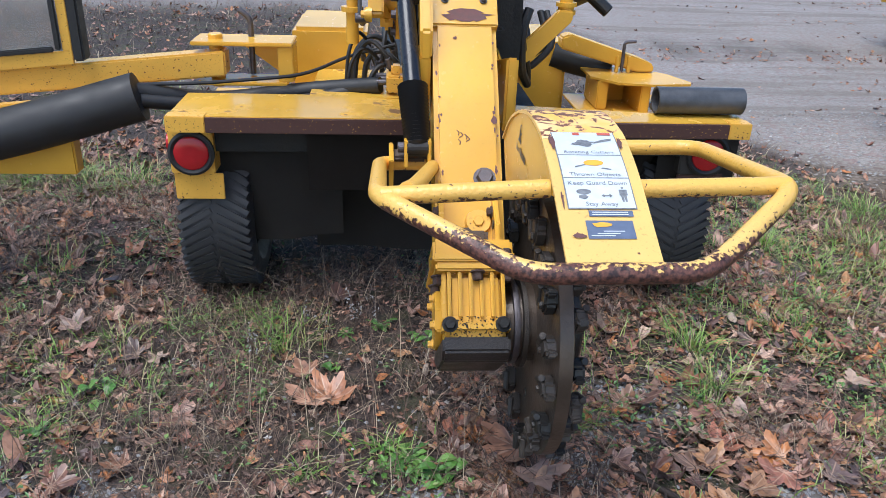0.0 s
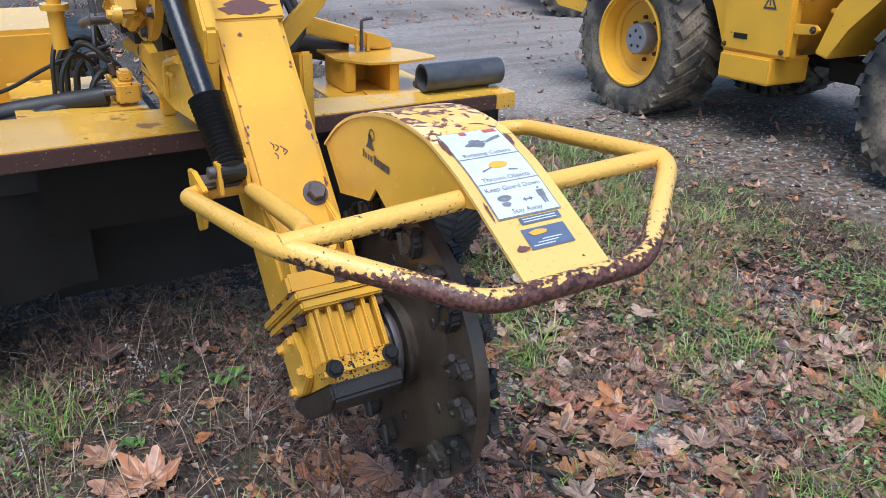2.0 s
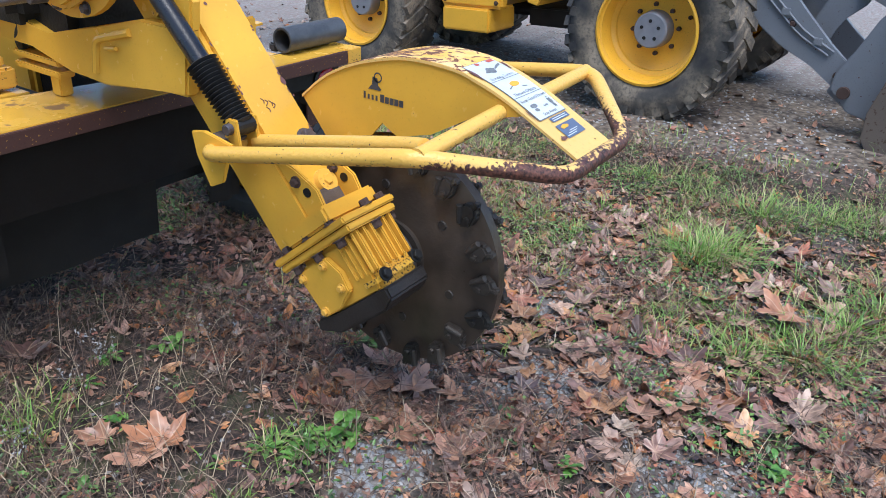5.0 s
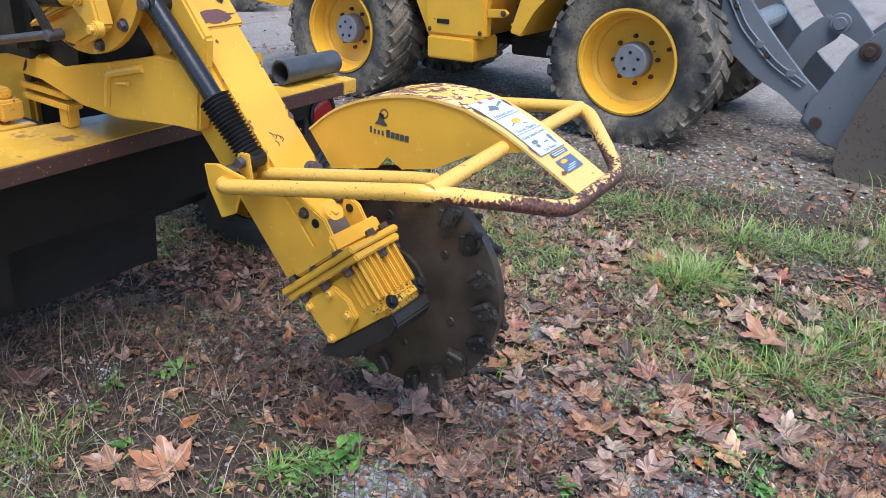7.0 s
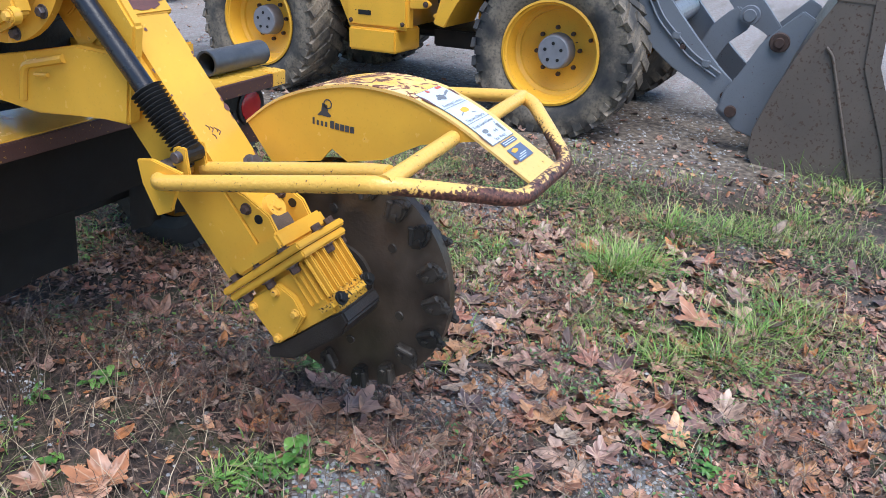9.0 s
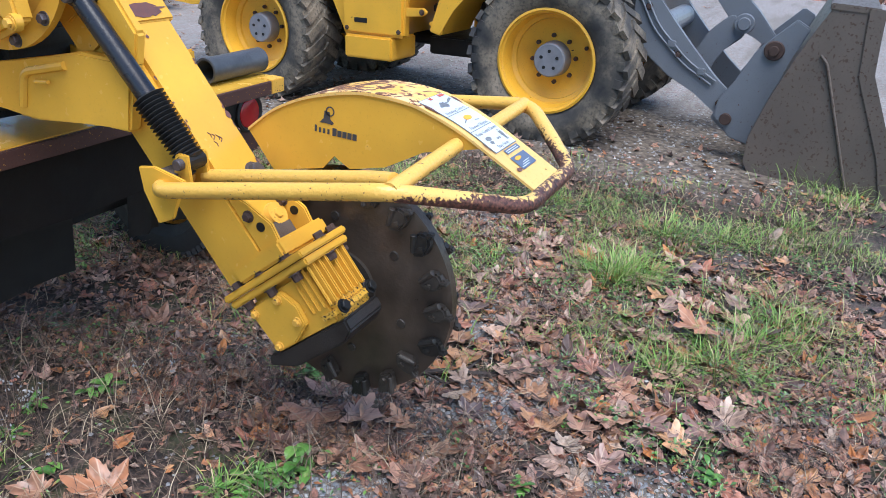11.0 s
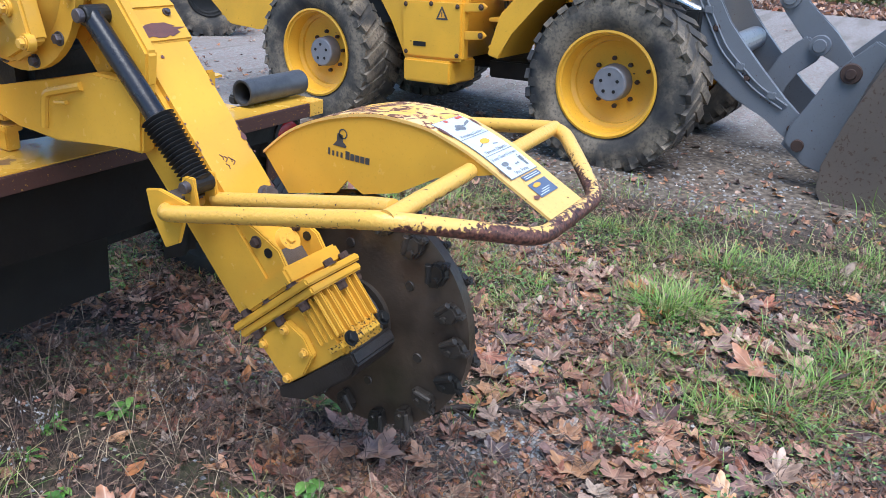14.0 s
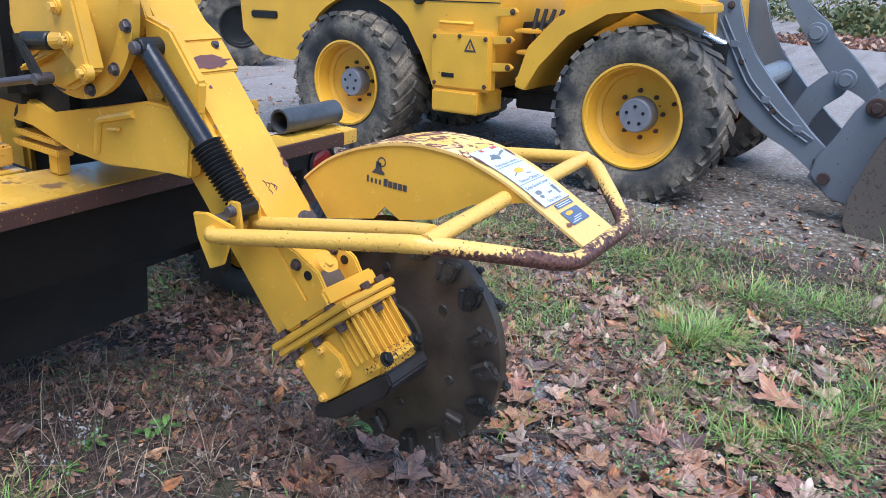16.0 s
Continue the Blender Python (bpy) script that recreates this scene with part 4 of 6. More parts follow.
part("inner_tube", tube([(0.372, 2.03, 0.722), (0.315, 1.60, 0.832), (0.300, 1.545, 0.845)], R * 0.95, 0.03, 14), rust_tube, hoop, "", True)
part("hook_plate", prism([(2.0, 0.745), (2.08, 0.758), (2.12, 0.75), (2.11, 0.70), (2.075, 0.635), (2.035, 0.655), (2.02, 0.70)], 0.274, 0.284, "x", 0.002), yellow, grinder, "bent yellow hook plate")
part("hook_dirt", boxes(((0.28, 2.04, 0.728), (0.36, 2.10, 0.742)), bevel=0.006), mud, grinder, "dirt lodged behind the hook plate")

# ---- stump grinder: drive above the deck ----
swing = part("swing_frame", prism([(2.20, 0.79), (2.18, 0.94), (2.333, 0.939), (2.70, 0.846), (2.81, 0.875), (2.92, 0.853), (3.10, 0.815), (3.10, 0.783), (2.93, 0.818), (2.78, 0.808), (2.62, 0.772), (2.49, 0.762), (2.28, 0.79)], 0.335, 0.372, "x", 0.006), yellow, grinder, "thick yellow swing frame plate")
part("raised_panel", tube([(0.333, 2.517, 0.790), (0.333, 2.50, 0.870), (0.333, 2.37, 0.905)], 0.010, 0.02, 8), yellow, swing)
part("handle_bar", tube([(0.327, 2.46, 0.856), (0.327, 2.42, 0.862)], 0.005, 0.01, 8), yellow, swing)
part("swing_frame", prism([(2.24, 0.74), (2.24, 0.93), (2.52, 0.86), (2.85, 0.93), (2.95, 0.93), (2.95, 0.88), (2.55, 0.74)], 0.56, 0.59, "x", 0.006), yellow, grinder)
part("swing_link", boxes(((0.345, 2.70, 0.735), (0.39, 2.90, 0.752)), ((0.345, 2.70, 0.765), (0.39, 2.90, 0.782)), ((0.355, 2.72, 0.684), (0.39, 2.76, 0.734))), yellow, grinder)
BC = Vector((0.31, 2.515, 1.147))
bell = part("bell_housing", lathe([(0.055, 0.0), (0.055, 0.13), (0.035, 0.165), (0.012, 0.185), (0.0, 0.19)], BC, (-1, 0, 0), 48), yellow, grinder, "cast yellow drive housing with ribs and bolts", True)
part("rim_flange", lathe([(0.0, 0.17), (0.0, 0.224), (0.018, 0.224), (0.018, 0.17)], BC, (-1, 0, 0), 48, None, True), yellow, bell)
for k in range(12):
    a = 2 * math.pi * k / 12 + 0.22
    part("housing_bolt", bolt(BC + Vector((-0.018, 0.206 * math.cos(a), 0.206 * math.sin(a))), (-1, 0, 0), 0.011, 0.010), bolt_steel, bell)
part("raised_panel", prism([(2.655, 1.07), (2.635, 1.23), (2.50, 1.23), (2.492, 1.075), (2.462, 1.066), (2.615, 1.0)], 0.238, 0.262, "x", 0.008), yellow, bell)
part("raised_panel", prism([(2.50, 1.23), (2.492, 1.068), (2.455, 1.067), (2.380, 0.992), (2.352, 1.01), (2.41, 1.23)], 0.222, 0.262, "x", 0.006), yellow, bell)
part("raised_panel", prism([(2.60, 0.985), (2.47, 1.042), (2.40, 0.985), (2.485, 0.945), (2.55, 0.95)], 0.252, 0.285, "x", 0.012), yellow, bell)
part("housing_rib", prism([(2.628, 0.972), (2.622, 0.986), (2.458, 1.058), (2.455, 1.044)], 0.232, 0.275, "x", 0.004), yellow, bell)
for y, z in ((2.440, 1.130), (2.412, 1.066), (2.365, 1.006)):
    part("boss", lathe([(0, 0.019), (0.016, 0.017), (0.016, 0)], (0.232, y, z), (-1, 0, 0), 18), yellow, bell, "", True)
    part("boss_bolt", bolt((0.216, y, z), (-1, 0, 0), 0.010, 0.009), yellow_worn, bell)
lever = part("shift_lever", prism([(2.572, 1.062), (2.548, 1.066), (2.478, 0.985), (2.484, 0.968), (2.500, 0.966)], 0.192, 0.203, "x", 0.003), engine_black, grinder, "black linkage lever")
part("lever_sleeve", rod((0.215, 2.560, 1.048), (0.222, 2.470, 1.058), 0.020, 18), black_oily, lever)
part("lever_ear", rod((0.224, 2.470, 1.058), (0.232, 2.435, 1.064), 0.018, 16), yellow, lever)
part("link_pin", rod((0.185, 2.49, 0.978), (0.225, 2.49, 0.978), 0.013), bolt_steel, lever)
part("link_rod", rod((0.198, 2.50, 0.978), (0.198, 2.75, 0.925), 0.010), bolt_steel, lever)
bm = boxes(((0.36, 2.62, 0.80), (0.66, 3.25, 1.25)), ((0.29, 2.76, 0.86), (0.40, 3.2, 1.3)), bevel=0.03)
engine = part("engine", bm, engine_black, grinder, "dark greasy engine block behind the boom")
rnd = random.Random(12)
for k in range(16):
    p = Vector((rnd.uniform(0.42, 0.70), rnd.uniform(2.60, 2.75), rnd.uniform(0.95, 1.2)))
    d = Vector((rnd.uniform(-0.16, 0.16), rnd.uniform(-0.05, 0.12), rnd.uniform(-0.14, 0.10)))
    part("engine_hose", tube([p, p + d, p + d * 1.4 + Vector((0.02, 0.03, -0.09)), p + d * 1.1 + Vector((0.05, 0.1, -0.17))], rnd.uniform(0.008, 0.018), 0.05, 8), rubber, engine)
part("engine_plate", boxes(((0.36, 2.56, 0.905), (0.60, 2.95, 0.95)), bevel=0.008), engine_black, engine)
part("swing_arm", prism([(0.575, 0.80), (0.575, 0.89), (0.70, 0.885), (0.785, 0.975), (0.83, 0.975), (0.83, 0.945), (0.72, 0.835), (0.66, 0.79)], 2.74, 2.765, "y", 0.004), yellow, grinder, "angled yellow arm plate")
part("pivot_post", lathe([(0, 0.03), (0.012, 0.03), (0.012, 0.024), (0.024, 0.024), (0.024, 0.032), (0.036, 0.032), (0.036, 0.02), (0.30, 0.02)], (0.815, 2.78, 0.96), (0, 0, 1), 20), yellow, grinder, "", True)
part("pivot_post", lathe([(0, 0.02), (0.10, 0.02), (0.10, 0.035), (0.115, 0.035), (0.115, 0.018), (0.40, 0.018)], (0.16, 2.95, 0.83), (0, 0, 1), 20), yellow, grinder, "", True)
part("motor", boxes(((0.60, 2.80, 0.74), (0.72, 2.95, 0.84)), bevel=0.015), yellow_worn, grinder, "yellow hydraulic motor with hoses")
part("exhaust", rod((0.86, 3.05, 0.975), (0.98, 3.05, 1.03), 0.045, 20, rod((0.95, 3.02, 0.99), (1.01, 3.0, 0.94), 0.022)), black_oily, grinder, "black pipe end")
for k, (xa, xb) in enumerate(((0.62, 0.76), (0.66, 0.78), (0.60, 0.70))):
    part("motor_hose", tube([(xa, 2.85, 0.83), (xa + 0.05, 2.80, 0.80 - 0.02 * k), (xb + 0.02, 2.82, 0.86), (xb, 2.9, 0.95)], 0.011, 0.05, 10), rubber, grinder)

part("deck_plate", boxes(((0.02, 2.852, DZ - 0.020), (0.345, 3.28, DZ - 0.008)), bevel=0.002), deck_paint, deck, "grimy inner deck plate")
for k, (xa, ya, xb, yb, h) in enumerate(((0.14, 2.98, 0.24, 3.02, 0.13), (0.16, 3.02, 0.27, 2.96, 0.16), (0.19, 3.08, 0.30, 3.05, 0.11), (0.13, 3.06, 0.21, 3.13, 0.17), (0.21, 2.95, 0.30, 2.99, 0.08), (0.15, 3.13, 0.29, 3.15, 0.15), (0.23, 3.02, 0.18, 3.16, 0.12), (0.25, 3.10, 0.29, 3.20, 0.18))):
    hose = part("deck_hose", tube([(xa, ya, DZ - 0.02), (xa + 0.01, ya, DZ + 0.6 * h), ((xa + xb) / 2, (ya + yb) / 2, DZ + h), (xb, yb, DZ + 0.7 * h), (xb + 0.02, yb + 0.01, DZ + 0.04)], 0.0065 + 0.0015 * (k % 3), 0.05, 8), rubber, grinder, "black hydraulic hose", True)
    part("hose_fitting", rod((xb + 0.003, yb + 0.001, DZ + 0.62 * h), (xb + 0.012, yb + 0.006, DZ + 0.40 * h), 0.011, 6), bolt_steel, hose, "grey hose fitting")
valve = part("valve_block", boxes(((0.27, 2.88, DZ + 0.001), (0.335, 3.06, DZ + 0.055)), ((0.285, 2.90, DZ + 0.055), (0.32, 2.95, DZ + 0.085)), bevel=0.006), yellow_worn, grinder, "yellow valve block on the deck")
for y in (2.91, 2.96, 3.01):
    part("valve_spool", rod((0.27, y, DZ + 0.03), (0.235, y, DZ + 0.03), 0.010, 12), bolt_steel, valve)

# ---- wheel loader ----
ML = Matrix.Translation((3.50, 2.32, 0.470)) @ Matrix.Rotation(radians(-2.7), 4, "Z") @ Matrix.Rotation(radians(-3.6), 4, "X")
loader = thing("wheel_loader", (4.4, 3.4, -0.05), "yellow wheel loader with grey lift arm and lowered bucket", "wheel loader")


def lp(bm):
    bm.transform(ML)
    return bm


for name, yy, near in (("wheel", 0.0, True), ("wheel", 2.17, True), ("wheel", 0.0, False), ("wheel", 2.17, False)):
    c = ML @ Vector((0.21 if near else 1.52, yy, 0.0))
    ax = (ML.to_3x3() @ Vector((-1, 0, 0))) if near else (ML.to_3x3() @ Vector((1, 0, 0)))
    w, m = ring_tyre(name, c, 0.485, 0.20, ax, 0.295, loader, 28, tyre_grey, loader_yellow, 0.013, "dusty black tyre with worn block tread on a yellow rim")
    if near:
        part("hub", lathe([(0.0, 0.105), (0.085, 0.098), (0.092, 0.09), (0.092, 0.0)], c + ax * 0.02, ax, 32), hub_grey, w, "grey axle hub", True)
        for k in range(5):
            a = 2 * math.pi * k / 5 + 0.4
            part("hub_hole", lathe([(0, 0.010), (0.003, 0.010), (0.003, 0)], m @ Vector((0.052 * math.cos(a), 0.052 * math.sin(a), 0.1125)), ax, 10), engine_black, w)
        for k in range(8):
            a = 2 * math.pi * k / 8 + 0.15
            part("wheel_nut", lathe([(0, 0.014), (0.022, 0.012), (0.022, 0)], m @ Vector((0.135 * math.cos(a), 0.135 * math.sin(a), 0.020)), ax, 6), rust_bolt, w)
        part("valve", rod(m @ Vector((0.19, 0.09, 0.03)), m @ Vector((0.20, 0.095, 0.07)), 0.012, 8), rust_bolt, w)

# rear body: panel between the wheels, arch over the rear wheel, tail weight
arch = [(2.17 + 0.60 * math.cos(a), 0.02 + 0.58 * math.sin(a)) for a in np.linspace(0.15, 2.75, 16)]
body = part("rear_body", lp(prism([(3.45, 0.90), (3.42, 0.30), (3.20, 0.12), (2.90, 0.10)] + arch + [(1.50, -0.02), (1.20, 0.0), (1.02, 0.20), (0.98, 0.60), (0.98, 0.90)], 0.20, 1.55, "x", 0.01)), loader_yellow, loader, "yellow rear body with wheel arch and dents", True)
# added black fill: stands in for the shade inside the wheel arch
part("arch_shade_fill", lp(prism([(y, z - 0.012) for y, z in arch] + [(2.17 + 0.5, 0.12), (1.65, 0.12)], 0.24, 1.5, "x")), engine_black, body)
part("step_box", lp(boxes(((0.13, 1.10, -0.13), (0.45, 1.47, 0.02)), bevel=0.012)), loader_yellow, body, "yellow step box")
part("side_box", lp(boxes(((0.15, 1.02, 0.02), (0.24, 1.50, 0.40)), bevel=0.02)), loader_yellow, body)
part("tail_weight", lp(boxes(((0.22, 2.95, 0.13), (1.5, 3.36, 0.36)), bevel=0.05)), loader_yellow, body, "scuffed yellow counterweight")
part("tail_light", lp(boxes(((0.19, 3.0, 0.40), (0.5, 3.3, 0.46)), bevel=0.01)), engine_black, body)
bm = bmesh.new()
for u in ([(1.222, 0.275), (1.128, 0.275), (1.175, 0.362)], ):
    bm.faces.new([bm.verts.new((0.1475, y, z)) for y, z in u])
part("warning_triangle", lp(bm), sign_ink, body, "black warning triangle")
bm = bmesh.new()
bm.faces.new([bm.verts.new((0.1465, y, z)) for y, z in ((1.203, 0.286), (1.147, 0.286), (1.175, 0.338))])
part("warning_triangle", lp(bm), sign_amber, body)
part("warning_triangle", lp(boxes(((0.145, 1.1715, 0.293), (0.146, 1.1785, 0.322)), bevel=0)), sign_ink, body)
for y, z in ((1.06, 0.36), (1.46, 0.36), (1.06, 0.06), (1.46, 0.06), (1.26, 0.37)):
    part("panel_bolt", lp(bolt((0.15, y, z), (-1, 0, 0), 0.011, 0.008)), rust_bolt, body)
for y, z in ((1.02, 0.16), (1.02, 0.33), (1.0, 0.50)):
    part("hinge_plate", lp(prism([(y, z), (y - 0.13, z + 0.01), (y - 0.16, z + 0.035), (y - 0.13, z + 0.06), (y, z + 0.055)], 0.17, 0.19, "x", 0.004)), loader_yellow, body)
    part("hinge_pin", lp(bolt((0.17, y - 0.12, z + 0.034), (-1, 0, 0), 0.014, 0.012)), rust_bolt, body)
part("panel_slot", lp(boxes(((0.146, 1.30, 0.10), (0.151, 1.40, 0.13)), bevel=0.002)), engine_black, body)
part("rear_window", lp(boxes(((0.243, 2.45, 0.52), (0.249, 2.95, 0.86)), bevel=0.002)), engine_black, body, "dark lower cab window")
part("seam", lp(boxes(((0.196, 0.99, 0.58), (0.20, 1.95, 0.586)), bevel=0.001)), engine_black, body)
part("work_lamp", lp(rod((0.17, 1.62, 0.60), (0.22, 1.62, 0.60), 0.045, 20)), engine_black, body, "round black lamp")
part("handhold", lp(tube([(0.185, 1.18, 0.45), (0.165, 1.22, 0.45), (0.165, 1.40, 0.45), (0.185, 1.44, 0.45)], 0.012, 0.02, 8)), loader_yellow, body)
for k in range(4):
    part("joint_hose", lp(tube([(0.42, 0.66 + 0.06 * k, 0.55), (0.38, 0.70 + 0.05 * k, 0.40), (0.40, 0.80, 0.22 - 0.03 * k), (0.5, 0.95, 0.15)], 0.014, 0.08, 8)), rubber, body, "", True)
part("cab_side", lp(prism([(0.98, 0.88), (2.9, 0.88), (2.9, 1.6), (0.98, 1.6)], 0.25, 1.5, "x")), loader_yellow, body)
# articulated joint and front frame
part("joint", lp(boxes(((0.55, 0.62, -0.12), (1.15, 1.05, 0.0)), ((0.50, 0.66, 0.16), (1.2, 1.0, 0.22)), ((0.50, 0.66, 0.40), (1.2, 1.0, 0.46)), bevel=0.01)), engine_black, loader, "greasy centre joint")
for lo, hi in (((0.30, 0.70, 0.10), (0.50, 0.92, 0.125)), ((0.30, 0.72, 0.27), (0.50, 0.92, 0.295)), ((0.32, 0.78, 0.40), (0.50, 0.95, 0.425))):
    part("joint_plate", lp(boxes((lo, hi), bevel=0.006)), loader_yellow, loader)
fender = part("front_fender", lp(prism([(0.78, 0.10), (0.70, 0.08), (0.62, 0.24), (0.44, 0.43), (0.20, 0.56), (-0.10, 0.60), (-0.32, 0.57), (-0.32, 0.62), (-0.10, 0.66), (0.26, 0.63), (0.52, 0.52), (0.70, 0.34)], 0.05, 0.46, "x", 0.008)), loader_yellow, loader, "yellow front mudguard bar", True)
part("front_frame", lp(prism([(0.70, 0.0), (0.72, 0.62), (0.25, 0.80), (-0.25, 0.72), (-0.30, 0.1), (0.2, -0.10)], 0.52, 1.20, "x", 0.01)), loader_yellow, loader, "yellow front frame")
# added black block, no machine part: darkens the space behind the front wheel
part("wheel_shade_block", lp(boxes(((0.44, -0.36, -0.16), (0.515, 0.62, 0.40)), bevel=0.01)), engine_black, loader)
part("axle", lp(boxes(((0.3, -0.09, -0.09), (1.45, 0.09, 0.09)), ((0.3, 2.08, -0.09), (1.45, 2.26, 0.09)), bevel=0.03)), engine_black, loader)
part("drive_shaft", lp(rod((0.8, 0.2, -0.06), (0.8, 2.0, -0.04), 0.05)), engine_black, loader)
part("ram", rod((3.95, 2.52, 1.05), (3.98, 2.12, 0.93), 0.042), arm_grey, loader)
part("ram_rod", rod((3.98, 2.12, 0.93), (4.0, 1.98, 0.88), 0.026), chrome, loader, "bright ram rod")
# lift arm, links, bucket (world places)
ARM = [(2.34, 1.12), (2.06, 0.78), (1.86, 0.53), (1.70, 0.42), (1.52, 0.34), (1.36, 0.24), (1.29, 0.16), (1.23, 0.17), (1.22, 0.27), (1.30, 0.36), (1.44, 0.47), (1.60, 0.62), (1.72, 0.74), (1.82, 0.84), (1.90, 0.96), (1.97, 1.15), (2.02, 1.35), (2.3, 1.35)]
arm_ = part("lift_arm", prism(ARM, 4.03, 4.075, "x", 0.006), arm_grey, loader, "grey steel lift arm, paint rubbed and rusty at the pins")
part("lift_arm", prism(ARM, 4.74, 4.785, "x", 0.006), arm_grey, loader)
for d in (0.0, 0.024):
    part("oil_pipe", tube([(4.02, 2.05 - d, 1.02 + d), (4.02, 1.83 - d, 0.68 + d), (4.02, 1.62 - d, 0.50 + d), (4.02, 1.44 - d, 0.41 + d)], 0.0065, 0.06, 8), arm_grey, arm_, "thin grey oil pipe clipped to the arm", True)
for y, z in ((1.95, 0.88), (1.72, 0.595), (1.52, 0.462)):
    part("pipe_clip", boxes(((4.008, y - 0.035, z - 0.006), (4.029, y + 0.012, z + 0.034)), bevel=0.004), arm_grey, arm_)
part("pin_plate", prism([(1.40, 0.22), (1.36, 0.34), (1.27, 0.33), (1.24, 0.20), (1.31, 0.155)], 4.016, 4.029, "x", 0.003), arm_grey, arm_)
for y, z in ((2.12, 1.12), (2.00, 1.10), (1.88, 0.80), (1.66, 0.55), (1.37, 0.31)):
    part("arm_bolt", bolt((4.03, y, z), (-1, 0, 0), 0.016, 0.014), rust_bolt, arm_)
part("cross_tube", rod((4.08, 1.78, 0.70), (4.74, 1.78, 0.70), 0.07, 20), arm_grey, arm_)
LINK = [(1.95, 1.30), (1.78, 1.30), (1.70, 1.14), (1.53, 1.02), (1.50, 0.95), (1.30, 0.80), (1.13, 0.62), (1.16, 0.56), (1.30, 0.64), (1.43, 0.69), (1.60, 0.87), (1.68, 0.97)]
link = part("tilt_lever", prism(LINK, 4.57, 4.63, "x", 0.01), arm_grey, loader, "grey tilt lever")
part("tilt_link", prism([(1.45, 0.77), (1.36, 0.70), (1.36, 0.64), (1.47, 0.55), (1.51, 0.47), (1.53, 0.31), (1.61, 0.31), (1.65, 0.46), (1.58, 0.64), (1.50, 0.73)], 4.51, 4.56, "x", 0.01), arm_grey, loader)
for y, z in ((1.598, 0.968), (1.37, 0.725)):
    part("link_boss", lathe([(0, 0.062), (0.03, 0.058), (0.03, 0.040), (0.045, 0.036), (0.045, 0)], (4.57 if z > 0.8 else 4.51, y, z), (-1, 0, 0), 24), arm_grey, link, "round pin boss", True)
BUCKET_EAR = [(1.375, 0.34), (1.385, 0.24), (1.27, 0.13), (1.14, 0.10), (1.12, 0.30), (1.05, 0.60), (0.98, 0.80), (1.06, 0.84), (1.15, 0.74), (1.235, 0.64), (1.31, 0.46)]
part("bucket_ear", prism(BUCKET_EAR, 3.985, 4.025, "x", 0.008), arm_grey, loader, "grey bucket bracket with rusty pins")
part("bucket_ear", prism(BUCKET_EAR, 4.79, 4.83, "x", 0.008), arm_grey, loader)
part("bucket_pin", lathe([(0, 0.055), (0.02, 0.05), (0.02, 0.028), (0.035, 0.025), (0.035, 0)], (3.985, 1.14, 0.66), (-1, 0, 0), 24), rust_bolt, loader, "", True)
part("bucket_pin", lathe([(0, 0.035), (0.02, 0.032), (0.02, 0)], (3.985, 1.31, 0.235), (-1, 0, 0), 20), rust_bolt, loader, "", True)
BK = [(1.15, 0.06), (1.155, 0.20), (1.10, 0.42), (1.02, 0.66), (0.95, 0.84), (0.90, 0.94)]
shell = BK[::-1] + [(1.10, -0.015), (0.42, -0.03)] + [(0.42, -0.005), (1.08, 0.015), (1.12, 0.07), (1.13, 0.20), (1.075, 0.42), (0.995, 0.66), (0.93, 0.83), (0.87, 0.935)]
bucket = part("bucket", prism(shell, 3.80, 5.35, "x"), bucket_steel, loader, "scraped grey steel loading bucket with rust patches")
SIDE = [(1.15, 0.06), (1.155, 0.20), (1.10, 0.42), (1.02, 0.66), (0.95, 0.84), (0.90, 0.95), (0.74, 0.96), (0.70, 0.62), (0.50, 0.22), (0.42, -0.03), (1.10, -0.015)]
part("side_plate", prism(SIDE, 3.775, 3.80, "x", 0.003), bucket_steel, bucket)
part("side_plate", prism(SIDE, 5.35, 5.375, "x", 0.003), bucket_steel, bucket)
part("side_cutter", prism([(0.74, 0.96), (0.70, 0.62), (0.50, 0.22), (0.42, -0.03), (0.34, -0.035), (0.43, 0.24), (0.63, 0.64), (0.66, 0.96)], 3.765, 3.812, "x", 0.003), bucket_steel, bucket)
part("brace", tube([(3.768, 0.90, 0.70), (3.768, 0.86, 0.66), (3.768, 0.60, 0.02)], 0.008, 0.02, 8), bucket_steel, bucket)
part("cutting_edge", boxes(((3.76, 0.26, -0.04), (5.39, 0.46, -0.012)), bevel=0.004), bucket_steel, bucket)
part("lip", boxes(((3.77, 0.68, 0.93), (5.38, 0.92, 0.965)), bevel=0.006), bucket_steel, bucket)

# ---- far machine and yard edge ----
far = thing("parked_tractor", (6.9, 9.0, -0.4), "dark wheel and tail of a machine parked across the yard", "tractor")
ring_tyre("wheel", (6.9, 9.0, 0.12), 0.52, 0.20, (-0.6, -0.8, 0), 0.27, far, 22, tyre_grey, engine_black, 0.028, "dusty tyre on a dark rim")
part("body", boxes(((6.7, 9.2, 0.15), (8.6, 10.6, 1.5)), bevel=0.05), loader_yellow, far, "dull yellow machine body")


